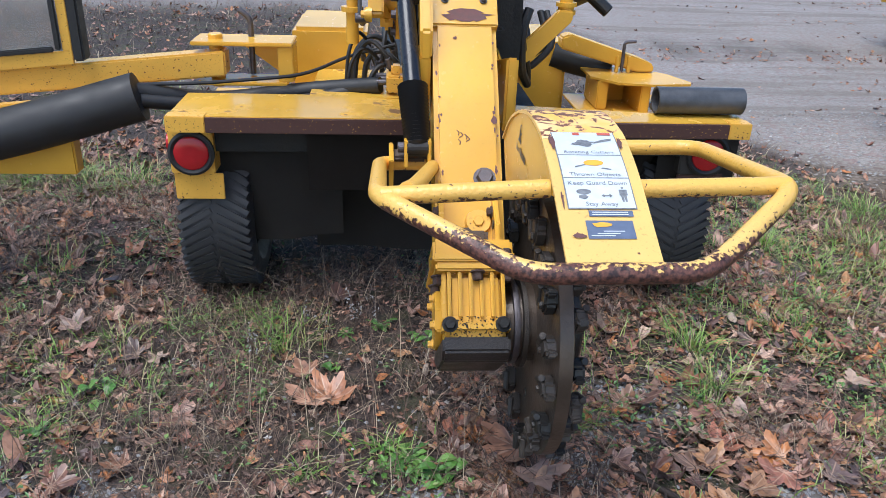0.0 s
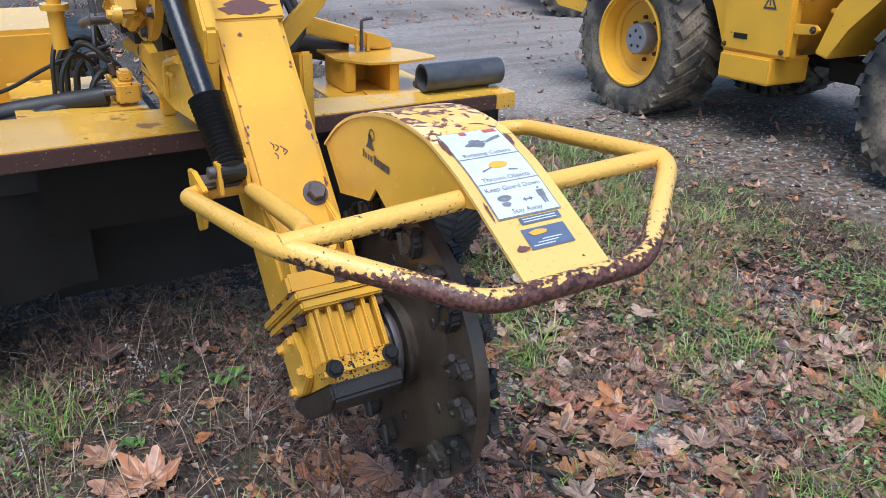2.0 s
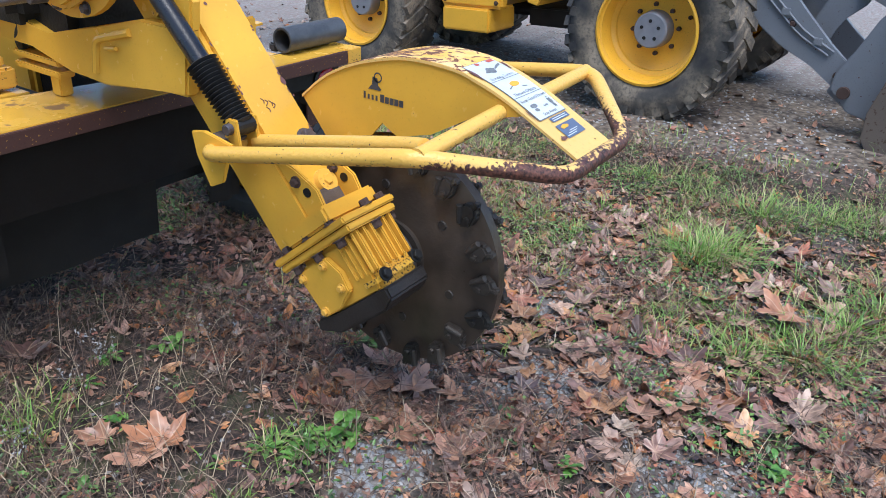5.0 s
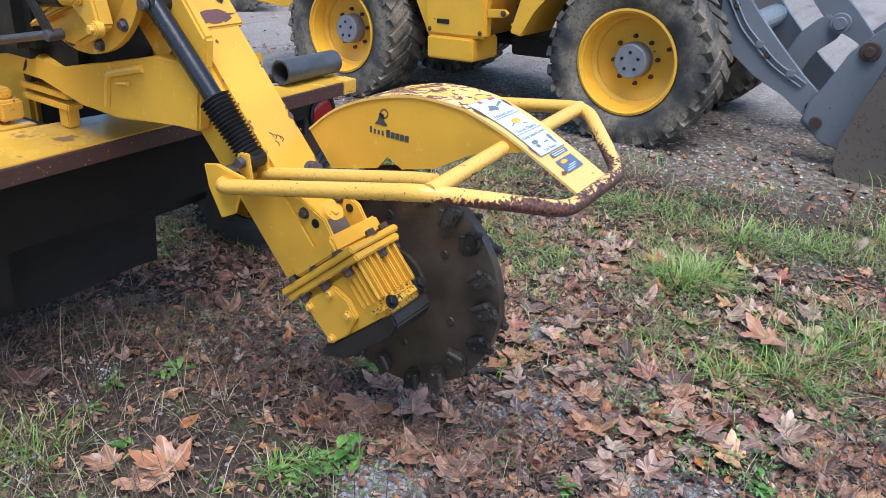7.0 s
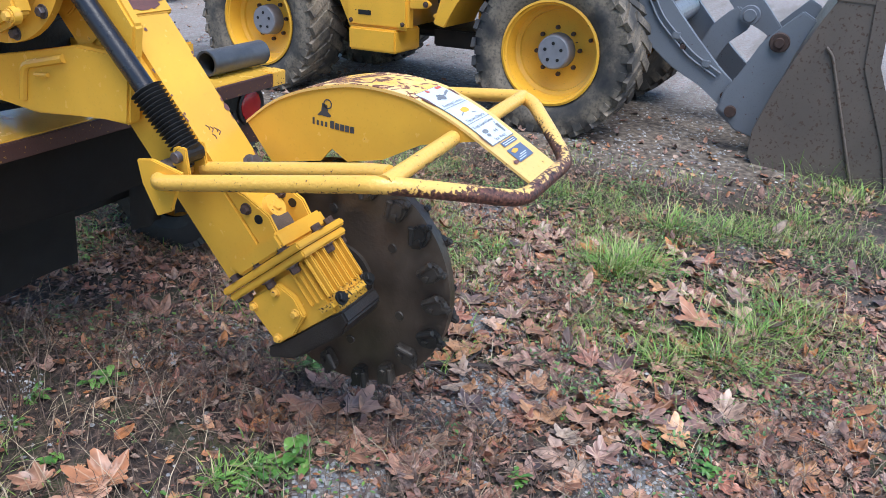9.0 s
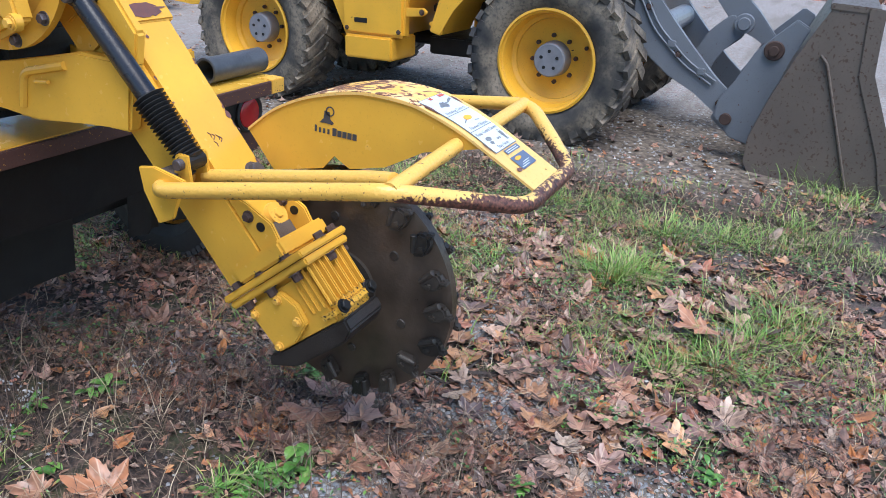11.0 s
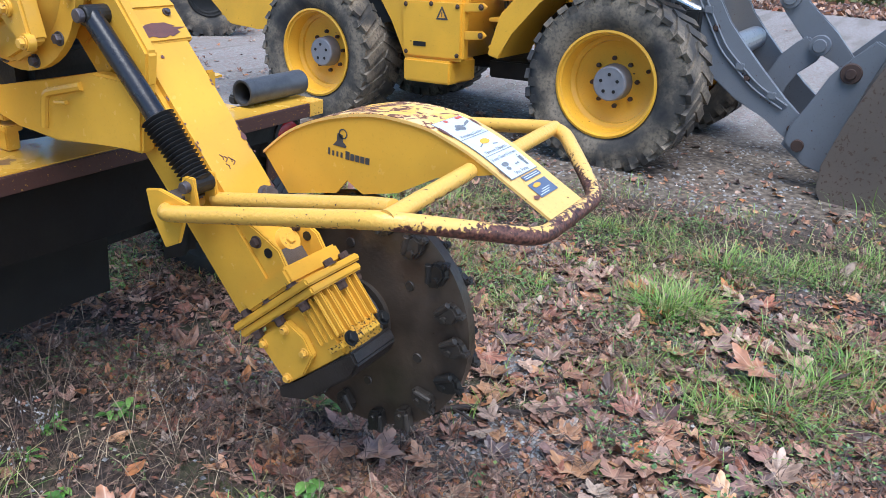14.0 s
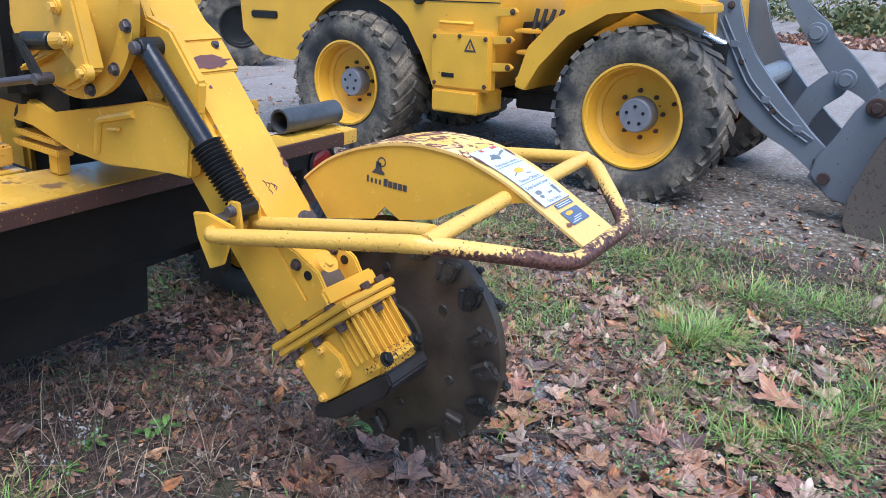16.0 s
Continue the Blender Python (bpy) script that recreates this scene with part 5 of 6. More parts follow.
def clump(name, cx, cy, rx, ry, h, n, material, label, category, seed):
    r_ = np.random.RandomState(seed)
    vs, fs = [], []
    for _ in range(n):
        a, q = r_.uniform(0, 6.28), math.sqrt(r_.uniform(0, 1))
        x, y = cx + rx * q * math.cos(a), cy + ry * q * math.sin(a)
        top = h * (1 - q * q) * (0.5 + 0.5 * r_.rand())
        z = ground_at(x, y) + top * r_.rand()
        s = r_.uniform(0.05, 0.14)
        u, v = Vector(r_.normal(size=3)).normalized() * s, Vector(r_.normal(size=3)).normalized() * s
        p = Vector((x, y, z))
        k = len(vs)
        vs += [tuple(p - u), tuple(p + v * 0.6), tuple(p + u), tuple(p - v * 0.6)]
        fs.append((k, k + 1, k + 2, k + 3))
    me_ = bpy.data.meshes.new(name)
    me_.from_pydata(vs, [], fs)
    me_.materials.append(material)
    return tagged(new(name, me_), label, category, kind="stuff")


clump("shrubs", 23, 1.0, 4.0, 3.5, 1.6, 5000, far_green, "tangled green and yellow shrubs at the yard's far edge", "shrubs", 1)
clump("shrubs", 30, 9.0, 5.0, 6.0, 3.0, 5000, far_green, "dark bushes behind the yard", "shrubs", 2)
clump("shrubs", 20, 26, 12.0, 4.0, 4.0, 5000, far_green, "dark bushes behind the yard", "shrubs", 3)
clump("leaf_drift", 19.0, 2.0, 2.5, 2.5, 0.08, 2500, leaf_small, "drift of brown leaves along the yard edge", "leaves", 4)

# ---- litter: straw, grass, weeds, stones, leaves ----
def blades(name, spots, material, label, category):
    """Bent grass blades: each of (x, y, height, width, heading, lean)."""
    vs, fs = [], []
    for x, y, h, w, a, lean in spots:
        z = ground_at(x, y) - 0.004
        dx, dy = math.cos(a), math.sin(a)
        k = len(vs)
        for j, (u, ww) in enumerate(((0, 1.0), (0.5, 0.8), (0.85, 0.45), (1.0, 0.0))):
            up, out = h * (u - 0.45 * lean * u * u), h * lean * (u ** 1.6)
            px, py = x + dx * out, y + dy * out
            if ww:
                vs += [(px - dy * w * ww, py + dx * w * ww, z + up), (px + dy * w * ww, py - dx * w * ww, z + up)]
            else:
                vs.append((px, py, z + up))
        fs += [(k, k + 1, k + 3, k + 2), (k + 2, k + 3, k + 5, k + 4), (k + 4, k + 5, k + 6)]
    me_ = bpy.data.meshes.new(name)
    me_.from_pydata(vs, [], fs)
    me_.materials.append(material)
    return tagged(new(name, me_), label, category, kind="stuff")


rs = np.random.RandomState(7)


def scatter(n, x0, x1, y0, y1, keep):
    out = []
    while len(out) < n:
        x, y = rs.uniform(x0, x1), rs.uniform(y0, y1)
        if rs.rand() < keep(x, y):
            out.append((x, y))
    return out


def verge(x, y):
    return (1 - 0.8 * gravel_at(x, y)) * (0.35 + 0.65 * smooth(noise.noise((x * 2.3, y * 2.3, 1.0)), -0.3, 0.3))


def straw_keep(x, y):
    return verge(x, y) * (1.0 if x < 0.75 else 0.6)


spots = [(x, y, rs.uniform(0.03, 0.11), rs.uniform(0.0006, 0.0016), rs.uniform(0, 6.28), rs.uniform(0.6, 1.6)) for x, y in scatter(70000, -1.6, 3.2, 0.5, 4.2, straw_keep)]
spots += [(x, y, rs.uniform(0.04, 0.13), rs.uniform(0.0012, 0.003), rs.uniform(0, 6.28), rs.uniform(0.6, 1.5)) for x, y in scatter(15000, -5, 3.0, 3.8, 11, lambda x, y: 1 - gravel_at(x, y))]
spots += [(x, y, rs.uniform(0.14, 0.30), rs.uniform(0.0006, 0.0012), rs.uniform(0, 6.28), rs.uniform(0.3, 1.0)) for x, y in scatter(420, -0.9, 0.5, 1.7, 2.7, lambda x, y: 1)]
def thin(x, y):
    """Falls off with the distance from the worn verge."""
    return smooth(9.0 - math.hypot(x - 0.5, y - 1.5), 0, 7.0) * (0 if -1.6 < x < 3.2 and 0.5 < y < 4.2 else 1) * (1 - gravel_at(x, y))


spots += [(x, y, rs.uniform(0.04, 0.12), rs.uniform(0.001, 0.0026), rs.uniform(0, 6.28), rs.uniform(0.6, 1.6)) for x, y in scatter(14000, -7, 3.5, -6.5, 5, thin)]
blades("dead_grass", spots, dead_grass, "matted brown dead grass stalks over the verge", "grass")

spots = []
TUFTS = [(1.92, 1.42, 0.12, 300, 0.16), (2.02, 1.36, 0.10, 160, 0.15), (2.48, 1.33, 0.18, 260, 0.14), (2.6, 1.1, 0.2, 220, 0.12), (1.38, 1.13, 0.15, 170, 0.09), (1.5, 0.97, 0.17, 240, 0.12), (1.72, 0.88, 0.18, 260, 0.13), (1.9, 0.8, 0.2, 200, 0.12),
         (2.42, 2.62, 0.16, 190, 0.10), (2.6, 1.9, 0.10, 110, 0.08), (2.12, 1.86, 0.12, 110, 0.08), (1.83, 1.88, 0.10, 80, 0.07), (3.9, 0.65, 0.3, 260, 0.20), (3.5, 0.6, 0.3, 220, 0.13), (3.0, 0.8, 0.3, 200, 0.12), (-1.44, 3.9, 0.2, 260, 0.12), (-1.19, 3.9, 0.2, 260, 0.12), (-0.86, 3.83, 0.2, 240, 0.12), (-1.7, 3.7, 0.3, 260, 0.14),
         (-0.1, 2.56, 0.10, 100, 0.07), (-0.2, 2.62, 0.10, 70, 0.07), (1.84, 3.21, 0.3, 330, 0.10), (1.8, 2.68, 0.2, 240, 0.09), (2.31, 3.21, 0.3, 330, 0.12), (2.18, 4.15, 0.25, 200, 0.12), (1.95, 2.95, 0.25, 250, 0.10), (2.6, 3.7, 0.2, 160, 0.12), (1.22, 2.17, 0.07, 90, 0.13), (1.23, 2.39, 0.08, 90, 0.13), (1.55, 2.35, 0.12, 90, 0.07), (1.6, 2.6, 0.15, 110, 0.07),
         (-0.62, 2.01, 0.12, 80, 0.05), (0.07, 1.86, 0.05, 40, 0.06), (-0.04, 2.45, 0.10, 90, 0.09), (1.0, 3.2, 0.2, 120, 0.07), (1.45, 3.3, 0.2, 160, 0.09), (-0.9, 2.9, 0.25, 110, 0.10), (-1.0, 2.5, 0.25, 110, 0.08), (0.76, 2.04, 0.05, 60, 0.09), (-1.1, 5.3, 0.6, 260, 0.10),
         (-0.62, 2.02, 0.10, 75, 0.07), (-0.57, 2.17, 0.10, 75, 0.07), (-0.40, 2.19, 0.10, 75, 0.07), (-0.73, 2.34, 0.10, 75, 0.07), (-0.55, 2.46, 0.10, 75, 0.07), (-0.36, 2.59, 0.10, 75, 0.07), (0.27, 1.92, 0.10, 75, 0.07), (-0.04, 2.40, 0.10, 75, 0.07), (1.85, 3.28, 0.10, 75, 0.07), (1.64, 2.52, 0.10, 75, 0.07), (1.17, 2.09, 0.10, 75, 0.07), (-1.29, 4.02, 0.10, 75, 0.07), (-1.01, 3.71, 0.10, 75, 0.07)]
for x, y, r, n, h in TUFTS:
    for _ in range(n):
        a, q = rs.uniform(0, 6.28), r * abs(rs.normal(0, 0.75))
        spots.append((x + q * math.cos(a), y + q * math.sin(a), h * rs.uniform(0.5, 1.15), rs.uniform(0.0010, 0.0024), a + rs.uniform(-1.6, 1.6), rs.uniform(0.3, 1.5)))
for x, y in scatter(7000, 0.8, 3.4, 0.4, 4.1, lambda x, y: verge(x, y) * smooth(noise.noise((x * 2, y * 2, 9.0)), -0.05, 0.3) * (0.35 if x < 1.3 else 1.0)):
    spots.append((x, y, rs.uniform(0.03, 0.09), rs.uniform(0.001, 0.002), rs.uniform(0, 6.28), rs.uniform(0.4, 1.2)))
spots += [(x, y, rs.uniform(0.04, 0.11), rs.uniform(0.001, 0.0024), rs.uniform(0, 6.28), rs.uniform(0.4, 1.2)) for x, y in scatter(5000, -7, 4.5, -6.5, 5, lambda x, y: thin(x, y) * smooth(noise.noise((x * 1.3, y * 1.3, 9.0)), 0.0, 0.3))]
blades("green_grass", spots, green_grass, "scattered tufts of fresh green grass", "grass")


def weed(x, y, r, n, seed):
    """A rosette of pointed leaves on short stalks."""
    r_ = random.Random(seed)
    z0 = ground_at(x, y)
    plant = thing("weed", (x, y, z0), "small green weed rosette among dead grass and leaves", "weed", "weeds in the verge")
    for k in range(n):
        bm = bmesh.new()
        a, l, tilt = r_.uniform(0, 6.28), r * r_.uniform(0.5, 1.1), r_.uniform(0.15, 0.9)
        long = seed % 3 != 1
        w = l * (r_.uniform(0.09, 0.15) if long else r_.uniform(0.18, 0.30))
        q = 0.15 if long else 0.5
        ox, oy, oz = r_.uniform(-r, r) * q, r_.uniform(-r, r) * q, r_.uniform(0.0, q) * r
        d, s_ = Vector((math.cos(a) * math.cos(tilt), math.sin(a) * math.cos(tilt), math.sin(tilt))), Vector((-math.sin(a), math.cos(a), 0))
        o = Vector((x + ox, y + oy, z0 + oz))
        left, mid, right = [], [], []
        shape = ((0, 0.12), (0.22, 0.35), (0.30, 0.75), (0.36, 0.40), (0.50, 0.95), (0.57, 0.55), (0.70, 1.05), (0.86, 0.7), (1.0, 0.03)) if long else ((0, 0.10), (0.3, 0.8), (0.55, 1.0), (0.8, 0.65), (1.0, 0.02))
        for u, ww in shape:
            c = o + d * l * u + Vector((0, 0, -0.45 * l * u * u))
            left.append(bm.verts.new(c + s_ * w * ww + Vector((0, 0, 0.25 * w * ww))))
            mid.append(bm.verts.new(c))
            right.append(bm.verts.new(c - s_ * w * ww + Vector((0, 0, 0.25 * w * ww))))
        for j in range(len(mid) - 1):
            bm.faces.new((left[j], left[j + 1], mid[j + 1], mid[j]))
            bm.faces.new((mid[j], mid[j + 1], right[j + 1], right[j]))
        part("leaf", bm, weed_green, plant)


WEEDS = [(0.32, 1.89, 0.085, 26), (0.41, 1.81, 0.06, 16), (0.27, 1.85, 0.06, 12), (0.76, 2.05, 0.07, 14), (-0.51, 2.18, 0.06, 12), (-0.35, 2.20, 0.055, 12), (-0.30, 2.12, 0.05, 10), (-0.08, 2.16, 0.045, 8), (-0.39, 2.08, 0.06, 16), (0.26, 1.94, 0.06, 16), (0.36, 1.82, 0.06, 14), (0.16, 1.99, 0.04, 8), (0.07, 1.86, 0.04, 10),
         (-0.62, 2.01, 0.04, 9), (-0.10, 2.56, 0.06, 16), (0.63, 1.32, 0.06, 14), (0.92, 0.92, 0.05, 10), (0.94, 1.30, 0.05, 14), (0.14, 2.48, 0.05, 12), (0.12, 2.31, 0.045, 8), (1.50, 0.97, 0.05, 10), (1.38, 1.13, 0.04, 9), (0.76, 2.0, 0.05, 10), (1.3, 1.45, 0.035, 8), (1.62, 1.3, 0.05, 9), (0.40, 2.45, 0.06, 14), (0.25, 2.55, 0.07, 16), (1.8, 1.15, 0.05, 10), (1.02, 1.2, 0.04, 8), (1.15, 1.65, 0.035, 8)]
for k, (x, y, r, n) in enumerate(WEEDS):
    weed(x, y, r, n, k)

# low creeping plants in patches
vs, fs = [], []


def cover_keep(x, y):
    patchy = smooth(noise.noise((x * 2.6, y * 2.6, 14.0)) + 0.4 * noise.noise((x * 9, y * 9, 3.0)), 0.02, 0.35)
    return patchy * (1 - 0.7 * gravel_at(x, y)) * (0.4 if x < 0.8 else 1.0)


for x, y in scatter(17000, -1.2, 3.0, 0.5, 4.2, cover_keep):
    z, a, l, tl = ground_at(x, y) + rs.uniform(0.004, 0.035), rs.uniform(0, 6.28), rs.uniform(0.004, 0.010), rs.uniform(-0.3, 0.8)
    w, ca, sa = l * rs.uniform(0.4, 0.75), math.cos(a), math.sin(a)
    k = len(vs)
    vs += [(x + l * ca, y + l * sa, z + tl * l), (x - w * sa, y + w * ca, z + 0.3 * w), (x - l * ca, y - l * sa, z - tl * l), (x + w * sa, y - w * ca, z + 0.3 * w)]
    fs += [(k, k + 1, k + 2), (k, k + 2, k + 3)]
me = bpy.data.meshes.new("ground_cover")
me.from_pydata(vs, [], fs)
me.materials.append(cover_green)
tagged(new("ground_cover", me), "low creeping green weeds in patches between the leaves", "weeds", kind="stuff")

# dry seed-headed stalks standing in the dead grass
for x, y, h, seed in ((0.10, 2.42, 0.20, 1), (0.17, 2.50, 0.16, 2), (0.42, 2.30, 0.17, 3), (-0.12, 2.30, 0.14, 4)):
    r_ = random.Random(seed)
    z0 = ground_at(x, y)
    plant = thing("dry_weed", (x, y, z0), "dry brown weed stalk with pale seed heads", "weed", "dry weeds in the verge")
    for k in range(5):
        a, lean = r_.uniform(0, 6.28), r_.uniform(0.1, 0.45)
        top = Vector((x + h * lean * math.cos(a), y + h * lean * math.sin(a), z0 + h * r_.uniform(0.6, 1.0)))
        part("stalk", tube([(x, y, z0 - 0.005), ((x + top.x) / 2 + 0.006, (y + top.y) / 2, z0 + 0.6 * (top.z - z0)), top], 0.0009, 0.02, 5), dead_grass, plant)
        bm = bmesh.new()
        for j in range(14):
            c = top + Vector((r_.uniform(-0.012, 0.012), r_.uniform(-0.012, 0.012), r_.uniform(-0.05, 0.008)))
            u, v = Vector((r_.uniform(-1, 1), r_.uniform(-1, 1), r_.uniform(-1, 1))) * 0.004, Vector((r_.uniform(-1, 1), r_.uniform(-1, 1), r_.uniform(-1, 1))) * 0.003
            bm.faces.new([bm.verts.new(p) for p in (c - u, c + v, c + u, c - v)])
        part("seed_head", bm, stone, plant, "pale fluffy seed head")

# loose stones in the bare patches and on the yard
vs, fs = [], []
OCT = [(1, 0, 0), (0, 1, 0), (-1, 0, 0), (0, -1, 0), (0, 0, 1), (0, 0, -1)]
TRI = [(0, 1, 4), (1, 2, 4), (2, 3, 4), (3, 0, 4), (1, 0, 5), (2, 1, 5), (3, 2, 5), (0, 3, 5)]
spots = [(x, y, rs.uniform(0.003, 0.010)) for x, y in scatter(15000, -1.3, 2.2, 0.7, 2.4, lambda x, y: gravel_at(x, y) + 0.03)]
spots += [(x, y, rs.uniform(0.004, 0.013)) for x, y in scatter(7000, 2.0, 6.0, 0.8, 6.5, lambda x, y: gravel_at(x, y))]
for x, y, s in spots:
    k, a = len(vs), rs.uniform(0, 6.28)
    z = ground_at(x, y)
    for u in OCT:
        q = s * rs.uniform(0.6, 1.25)
        vs.append((x + q * (u[0] * math.cos(a) - u[1] * math.sin(a)), y + q * (u[0] * math.sin(a) + u[1] * math.cos(a)), z + 0.7 * q * u[2] + 0.001))
    fs += [tuple(k + i for i in f) for f in TRI]
me = bpy.data.meshes.new("loose_stones")
me.from_pydata(vs, [], fs)
me.materials.append(stone)
tagged(new("loose_stones", me), "loose grey gravel stones", "gravel", kind="stuff")


def leaf_outline(lobes, r_, fine):
    """Outline of a leaf about its stalk end, unit size: pointed lobes with a few teeth, or a plain oval."""
    if lobes == 1:
        n = 12 if fine else 7
        return [(0.05 + 0.95 * (0.5 - 0.5 * math.cos(math.pi * k / n)) * r_.uniform(0.93, 1.07), sd * 0.30 * math.sin(math.pi * k / n) ** 0.8 * r_.uniform(0.85, 1.1)) for sd, ks in ((-1, range(n + 1)), (1, range(n - 1, 0, -1))) for k in ks]
    tips = [(-1.85, 0.50), (-0.92, 0.92), (0.0, 1.0), (0.92, 0.92), (1.85, 0.50)] if lobes == 5 else [(-1.0, 0.72), (0.0, 1.0), (1.0, 0.72)]
    pts = [(-0.10, -0.05)]
    for k, (a, l) in enumerate(tips):
        a, l = a + r_.uniform(-0.08, 0.08), l * r_.uniform(0.85, 1.1)
        steps = ((-0.40, 0.66), (-0.31, 0.80), (-0.22, 0.76), (-0.13, 0.90), (0.0, 1.0), (0.13, 0.90), (0.22, 0.77), (0.31, 0.80), (0.40, 0.66)) if fine else ((-0.34, 0.74), (0.0, 1.0), (0.34, 0.74))
        pts += [(l * q * math.cos(a + da) * r_.uniform(0.95, 1.05), l * q * math.sin(a + da) * r_.uniform(0.95, 1.05)) for da, q in steps]
        if k < len(tips) - 1:
            mid = (a + tips[k + 1][0]) / 2
            pts.append((0.54 * math.cos(mid), 0.54 * math.sin(mid)))
    return pts + [(-0.10, 0.05)]


def leaf_mesh(seed, lobes, size=1.0, curl=0.3, fine=True):
    """A dry leaf: rings from the stalk end to the outline, cupped, rolled at the tips and crumpled."""
    r_ = random.Random(seed)
    pts = leaf_outline(lobes, r_, fine)
    c1_, c2_, roll, off = r_.uniform(-0.6, 1.0) * curl, r_.uniform(0.2, 1.2) * curl, r_.uniform(0.0, 0.5) * curl, r_.uniform(0, 50)

    def z(x, y):
        d = math.hypot(x, y)
        return c1_ * x * x + c2_ * y * y + roll * d ** 4 + 0.30 * curl * noise.noise((2.6 * x + off, 2.6 * y, off)) + 0.14 * curl * noise.noise((7 * x, 7 * y + off, 1.0)) + 0.10 * abs(y) ** 0.7

    vs_, fs_ = [(0.04, 0, z(0.04, 0))], []
    rings = (0.36, 0.7, 1.0) if fine else (1.0,) if lobes == 1 else (0.5, 1.0)
    n = len(pts)
    for q in rings:
        vs_ += [(0.04 + q * (x - 0.04), q * y, z(q * x, q * y)) for x, y in pts]
    fs_ += [(0, 1 + i, 1 + (i + 1) % n) for i in range(n)]
    for j in range(len(rings) - 1):
        k0 = 1 + j * n
        fs_ += [(k0 + i, k0 + n + i, k0 + n + (i + 1) % n, k0 + (i + 1) % n) for i in range(n)]
    if fine:
        k = len(vs_)
        vs_ += [(-0.02, -0.012, z(0, 0)), (-0.02, 0.012, z(0, 0)), (-0.45, 0.10, 0.06), (-0.45, 0.085, 0.06)]
        fs_.append((k, k + 1, k + 2, k + 3))
    return [(x * size, y * size, zz * size) for x, y, zz in vs_], fs_


leaf_meshes = []
for k in range(10):
    v_, f_ = leaf_mesh(k, (5, 5, 3, 5, 1, 5, 3, 5, 1, 5)[k], 1.0, 0.36)
    me = bpy.data.meshes.new("fallen_leaf")
    me.from_pydata(v_, [], f_)
    me.materials.append(leaf_big)
    me.polygons.foreach_set("use_smooth", [True] * len(f_))
    leaf_meshes.append(me)


def fallen(x, y, size, kind_, heading, tilt=0.25, lift=0.012):
    ob = new("fallen_leaf", leaf_meshes[kind_])
    ob.matrix_basis = Matrix.Translation((x, y, ground_at(x, y) + lift)) @ Euler((rs.uniform(-tilt, tilt), rs.uniform(-tilt, tilt), heading)).to_matrix().to_4x4() @ Matrix.Diagonal((size, size, size, 1))
    return tagged(ob, "wet brown fallen tree leaf lying on the verge", "leaf", "fallen leaves")


for x, y, size, k, a in ((1.66, 1.04, 0.115, 0, 2.2), (1.90, 0.95, 0.08, 3, 1.0), (0.11, 2.13, 0.10, 5, 1.0), (0.10, 2.69, 0.085, 0, 0.6), (0.86, 1.62, 0.06, 2, 4.0), (0.06, 2.12, 0.11, 7, 1.4), (0.04, 2.25, 0.075, 3, 2.0), (0.60, 1.89, 0.12, 9, 3.4), (0.62, 1.80, 0.10, 0, 5.0), (1.31, 1.61, 0.06, 5, 0.5),
                         (-0.49, 1.78, 0.07, 0, 0.4), (-0.36, 1.86, 0.05, 5, 2.4), (-0.70, 2.51, 0.08, 3, 1.4), (-0.46, 2.35, 0.075, 9, 3.0), (1.61, 2.14, 0.07, 7, 0.2), (0.97, 2.10, 0.07, 5, 5.2), (1.21, 2.01, 0.06, 4, 1.1), (1.05, 0.86, 0.06, 5, 2.0), (1.0, 1.04, 0.08, 7, 0.9), (1.02, 1.10, 0.07, 0, 4.4)):
    ob = fallen(x, y, size, k, a, 0.12, 0.045 if x > 1.5 else 0.026)
    if size > 0.095:
        ob.data = ob.data.copy()
        ob.data.materials[0] = leaf_tan
for x, y in scatter(130, -0.8, 2.6, 0.7, 2.6, lambda x, y: 0.10 + 0.9 * (1 - gravel_at(x, y)) * (0.55 if x < 0.4 else 1)):
    fallen(x, y, rs.uniform(0.035, 0.080), rs.randint(10), rs.uniform(0, 6.28))
for x, y in scatter(150, 0.35, 2.3, 0.85, 2.0, lambda x, y: 1 - 0.6 * gravel_at(x, y)):
    fallen(x, y, rs.uniform(0.045, 0.085), rs.choice((0, 1, 3, 5, 7, 9)), rs.uniform(0, 6.28), 0.18, 0.018)

litter_v, litter_f = [], []
small = [leaf_mesh(50 + k, (1, 3, 1, 5)[k % 4], 1.0, 0.7, False) for k in range(12)]
for x, y in scatter(13500, -1.6, 4.6, 0.4, 4.5, lambda x, y: (0.05 + 0.95 * verge(x, y)) * (1.0 if x < -0.45 or x > 0.45 else 0.26 if y > 1.85 else 0.6) * (1.0 if x < 2.45 else 0.16)) + scatter(4200, -5, 6.5, 3.5, 10, lambda x, y: 0.04 + 0.96 * (1 - gravel_at(x, y))) + scatter(9000, -7, 4.5, -6.5, 5, thin) + scatter(900, 2.6, 13, 2.5, 17, lambda x, y: 0.02 + smooth(noise.noise((x * 0.5, y * 3.0, 7.0)), 0.15, 0.4)):
    v_, f_ = small[rs.randint(12)]
    s = rs.uniform(0.018, 0.052) * (0.75 if -0.45 < x < 0.35 else 1.0) * (1.5 if rs.rand() < 0.08 else 1.0)
    m = Matrix.Translation((x, y, ground_at(x, y) + 0.006)) @ Euler((rs.uniform(-0.4, 0.4), rs.uniform(-0.4, 0.4), rs.uniform(0, 6.28))).to_matrix().to_4x4() @ Matrix.Diagonal((s, s, s, 1))
    k = len(litter_v)
    litter_v += [tuple(m @ Vector(p)) for p in v_]
    litter_f += [tuple(k + i for i in f) for f in f_]
me = bpy.data.meshes.new("leaf_litter")
me.from_pydata(litter_v, [], litter_f)
me.materials.append(leaf_small)
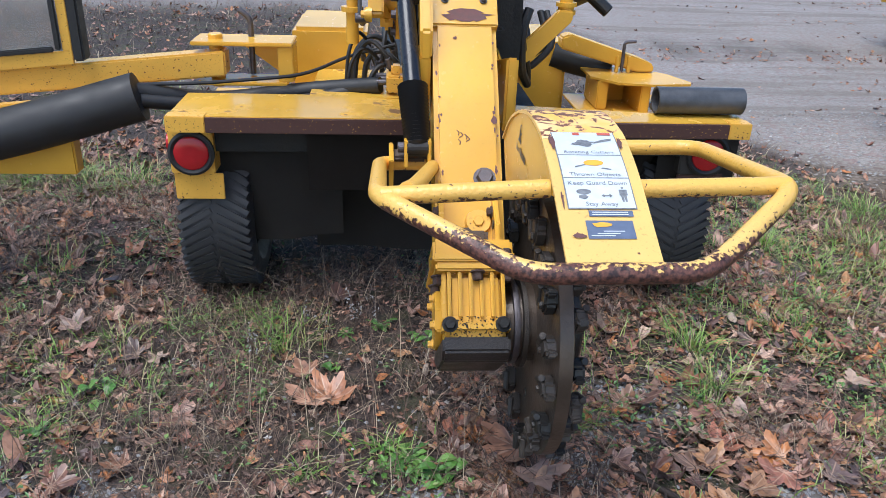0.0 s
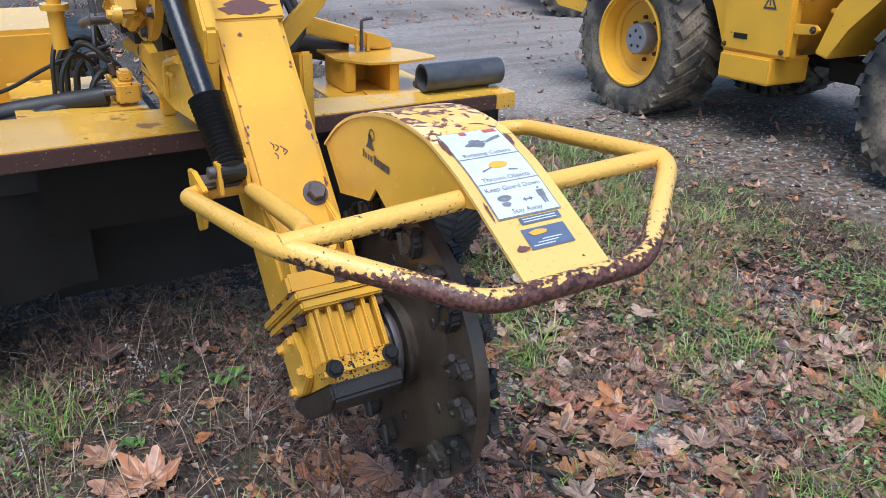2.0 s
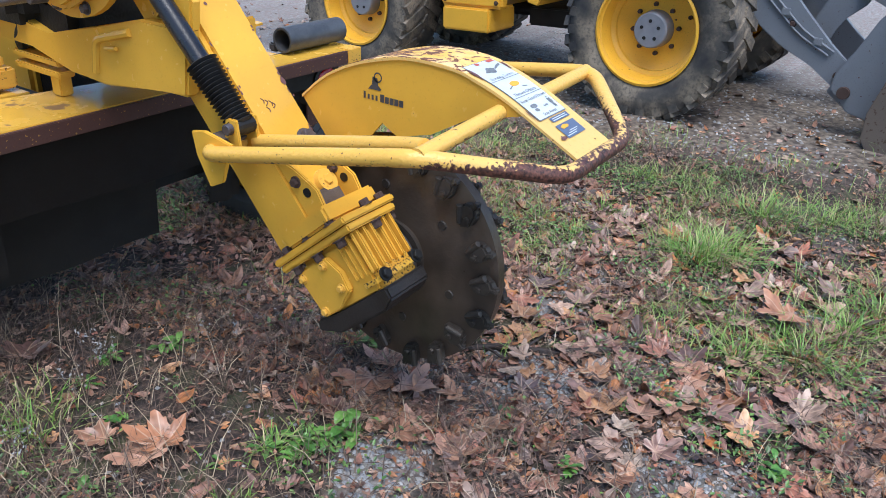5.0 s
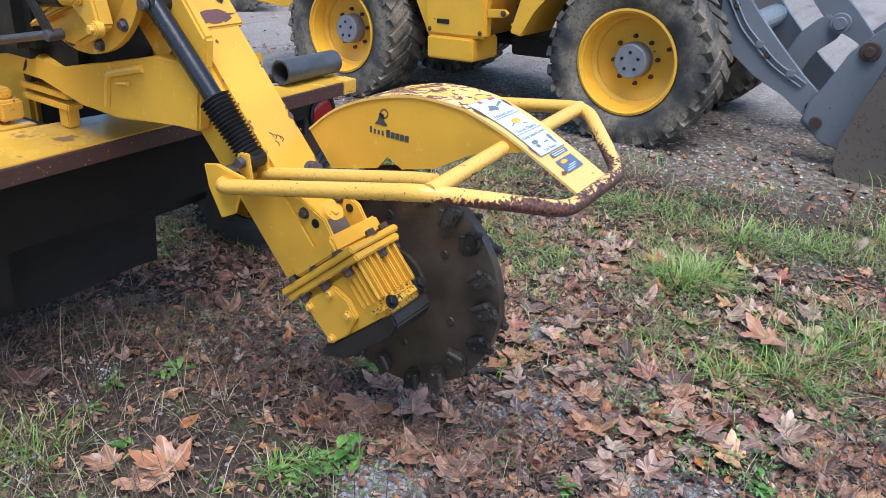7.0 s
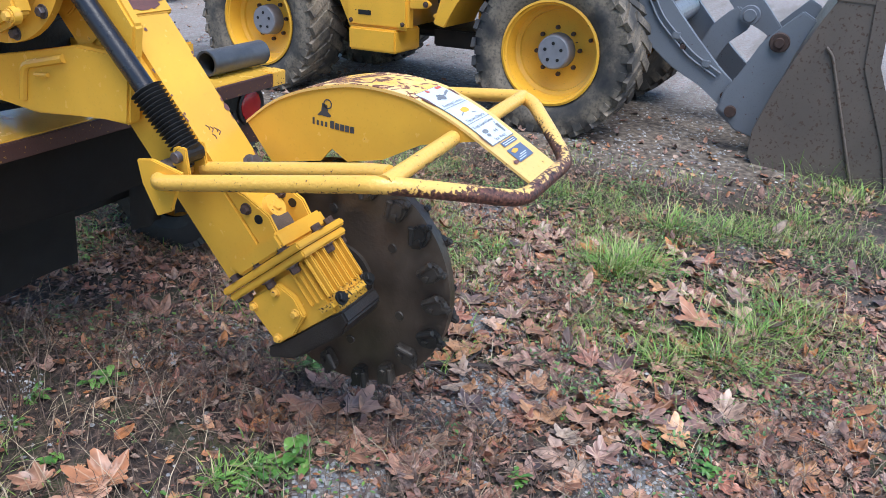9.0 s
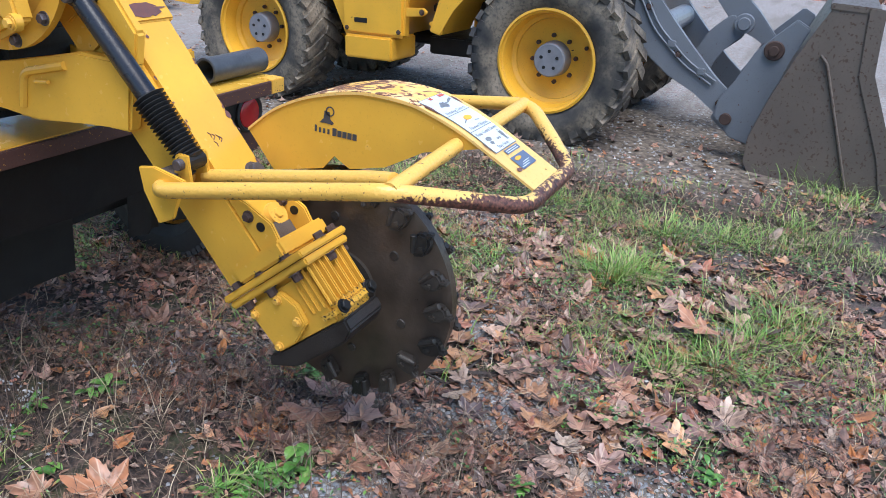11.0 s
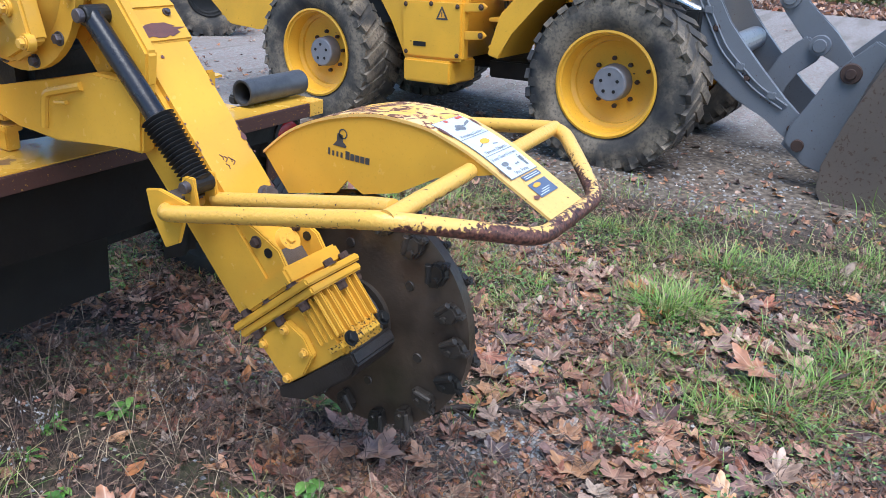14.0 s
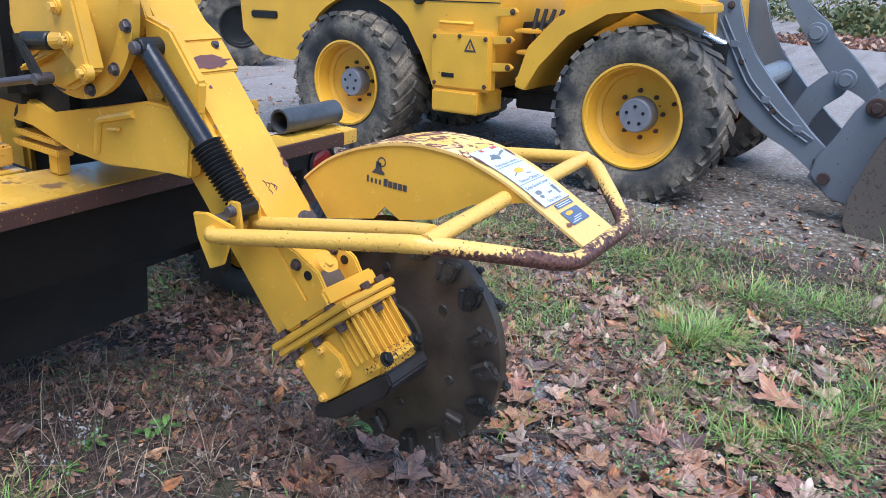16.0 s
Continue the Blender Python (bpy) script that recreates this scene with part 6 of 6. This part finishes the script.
tagged(new("leaf_litter", me), "small crumpled brown leaves strewn over the verge", "leaves", kind="stuff")

# crumbs of leaf, bark and straw between the leaves
vs, fs = [], []
for x, y in scatter(42000, -1.5, 3.6, 0.5, 3.6, lambda x, y: (0.25 + 0.75 * verge(x, y)) * (0.4 if x < 0.45 and y > 1.7 else 1.0) * (1.0 if x < 2.6 else 0.3)):
    z, a, l = ground_at(x, y) + rs.uniform(0.002, 0.012), rs.uniform(0, 6.28), rs.uniform(0.005, 0.016)
    w, ca, sa, tl = l * rs.uniform(0.25, 0.8), math.cos(a), math.sin(a), rs.uniform(-0.4, 0.4)
    k = len(vs)
    vs += [(x + l * ca, y + l * sa, z + tl * l), (x - w * sa, y + w * ca, z + 0.3 * w), (x - l * ca, y - l * sa, z - tl * l * 0.5), (x + w * sa * 0.7, y - w * ca * 0.7, z)]
    fs += [(k, k + 1, k + 2), (k, k + 2, k + 3)]
me = bpy.data.meshes.new("leaf_crumbs")
me.from_pydata(vs, [], fs)
me.materials.append(leaf_small)
tagged(new("leaf_crumbs", me), "broken bits of brown leaf and bark over the soil", "leaves", kind="stuff")

bm = tube([(0.88, 1.80, 0.014), (0.96, 1.70, 0.026), (1.02, 1.58, 0.018), (1.12, 1.46, 0.020), (1.20, 1.38, 0.012)], 0.0095, 0.03, 9)
tube([(0.99, 1.64, 0.022), (1.06, 1.62, 0.034), (1.12, 1.63, 0.022)], 0.0045, 0.02, 6, bm)
tube([(1.08, 1.51, 0.020), (1.08, 1.44, 0.030), (1.06, 1.38, 0.018)], 0.0040, 0.02, 6, bm)
tube([(0.93, 1.745, 0.022), (0.91, 1.68, 0.030), (0.92, 1.62, 0.016)], 0.0045, 0.02, 6, bm)
for v in bm.verts:
    v.co += 0.0075 * noise.noise_vector(v.co * 22) + 0.003 * noise.noise_vector(v.co * 90)
me = bpy.data.meshes.new("stick")
bm.to_mesh(me)
bm.free()
me.materials.append(bark)
tagged(new("stick", me), "short dark wet branched stick lying among leaves", "stick")
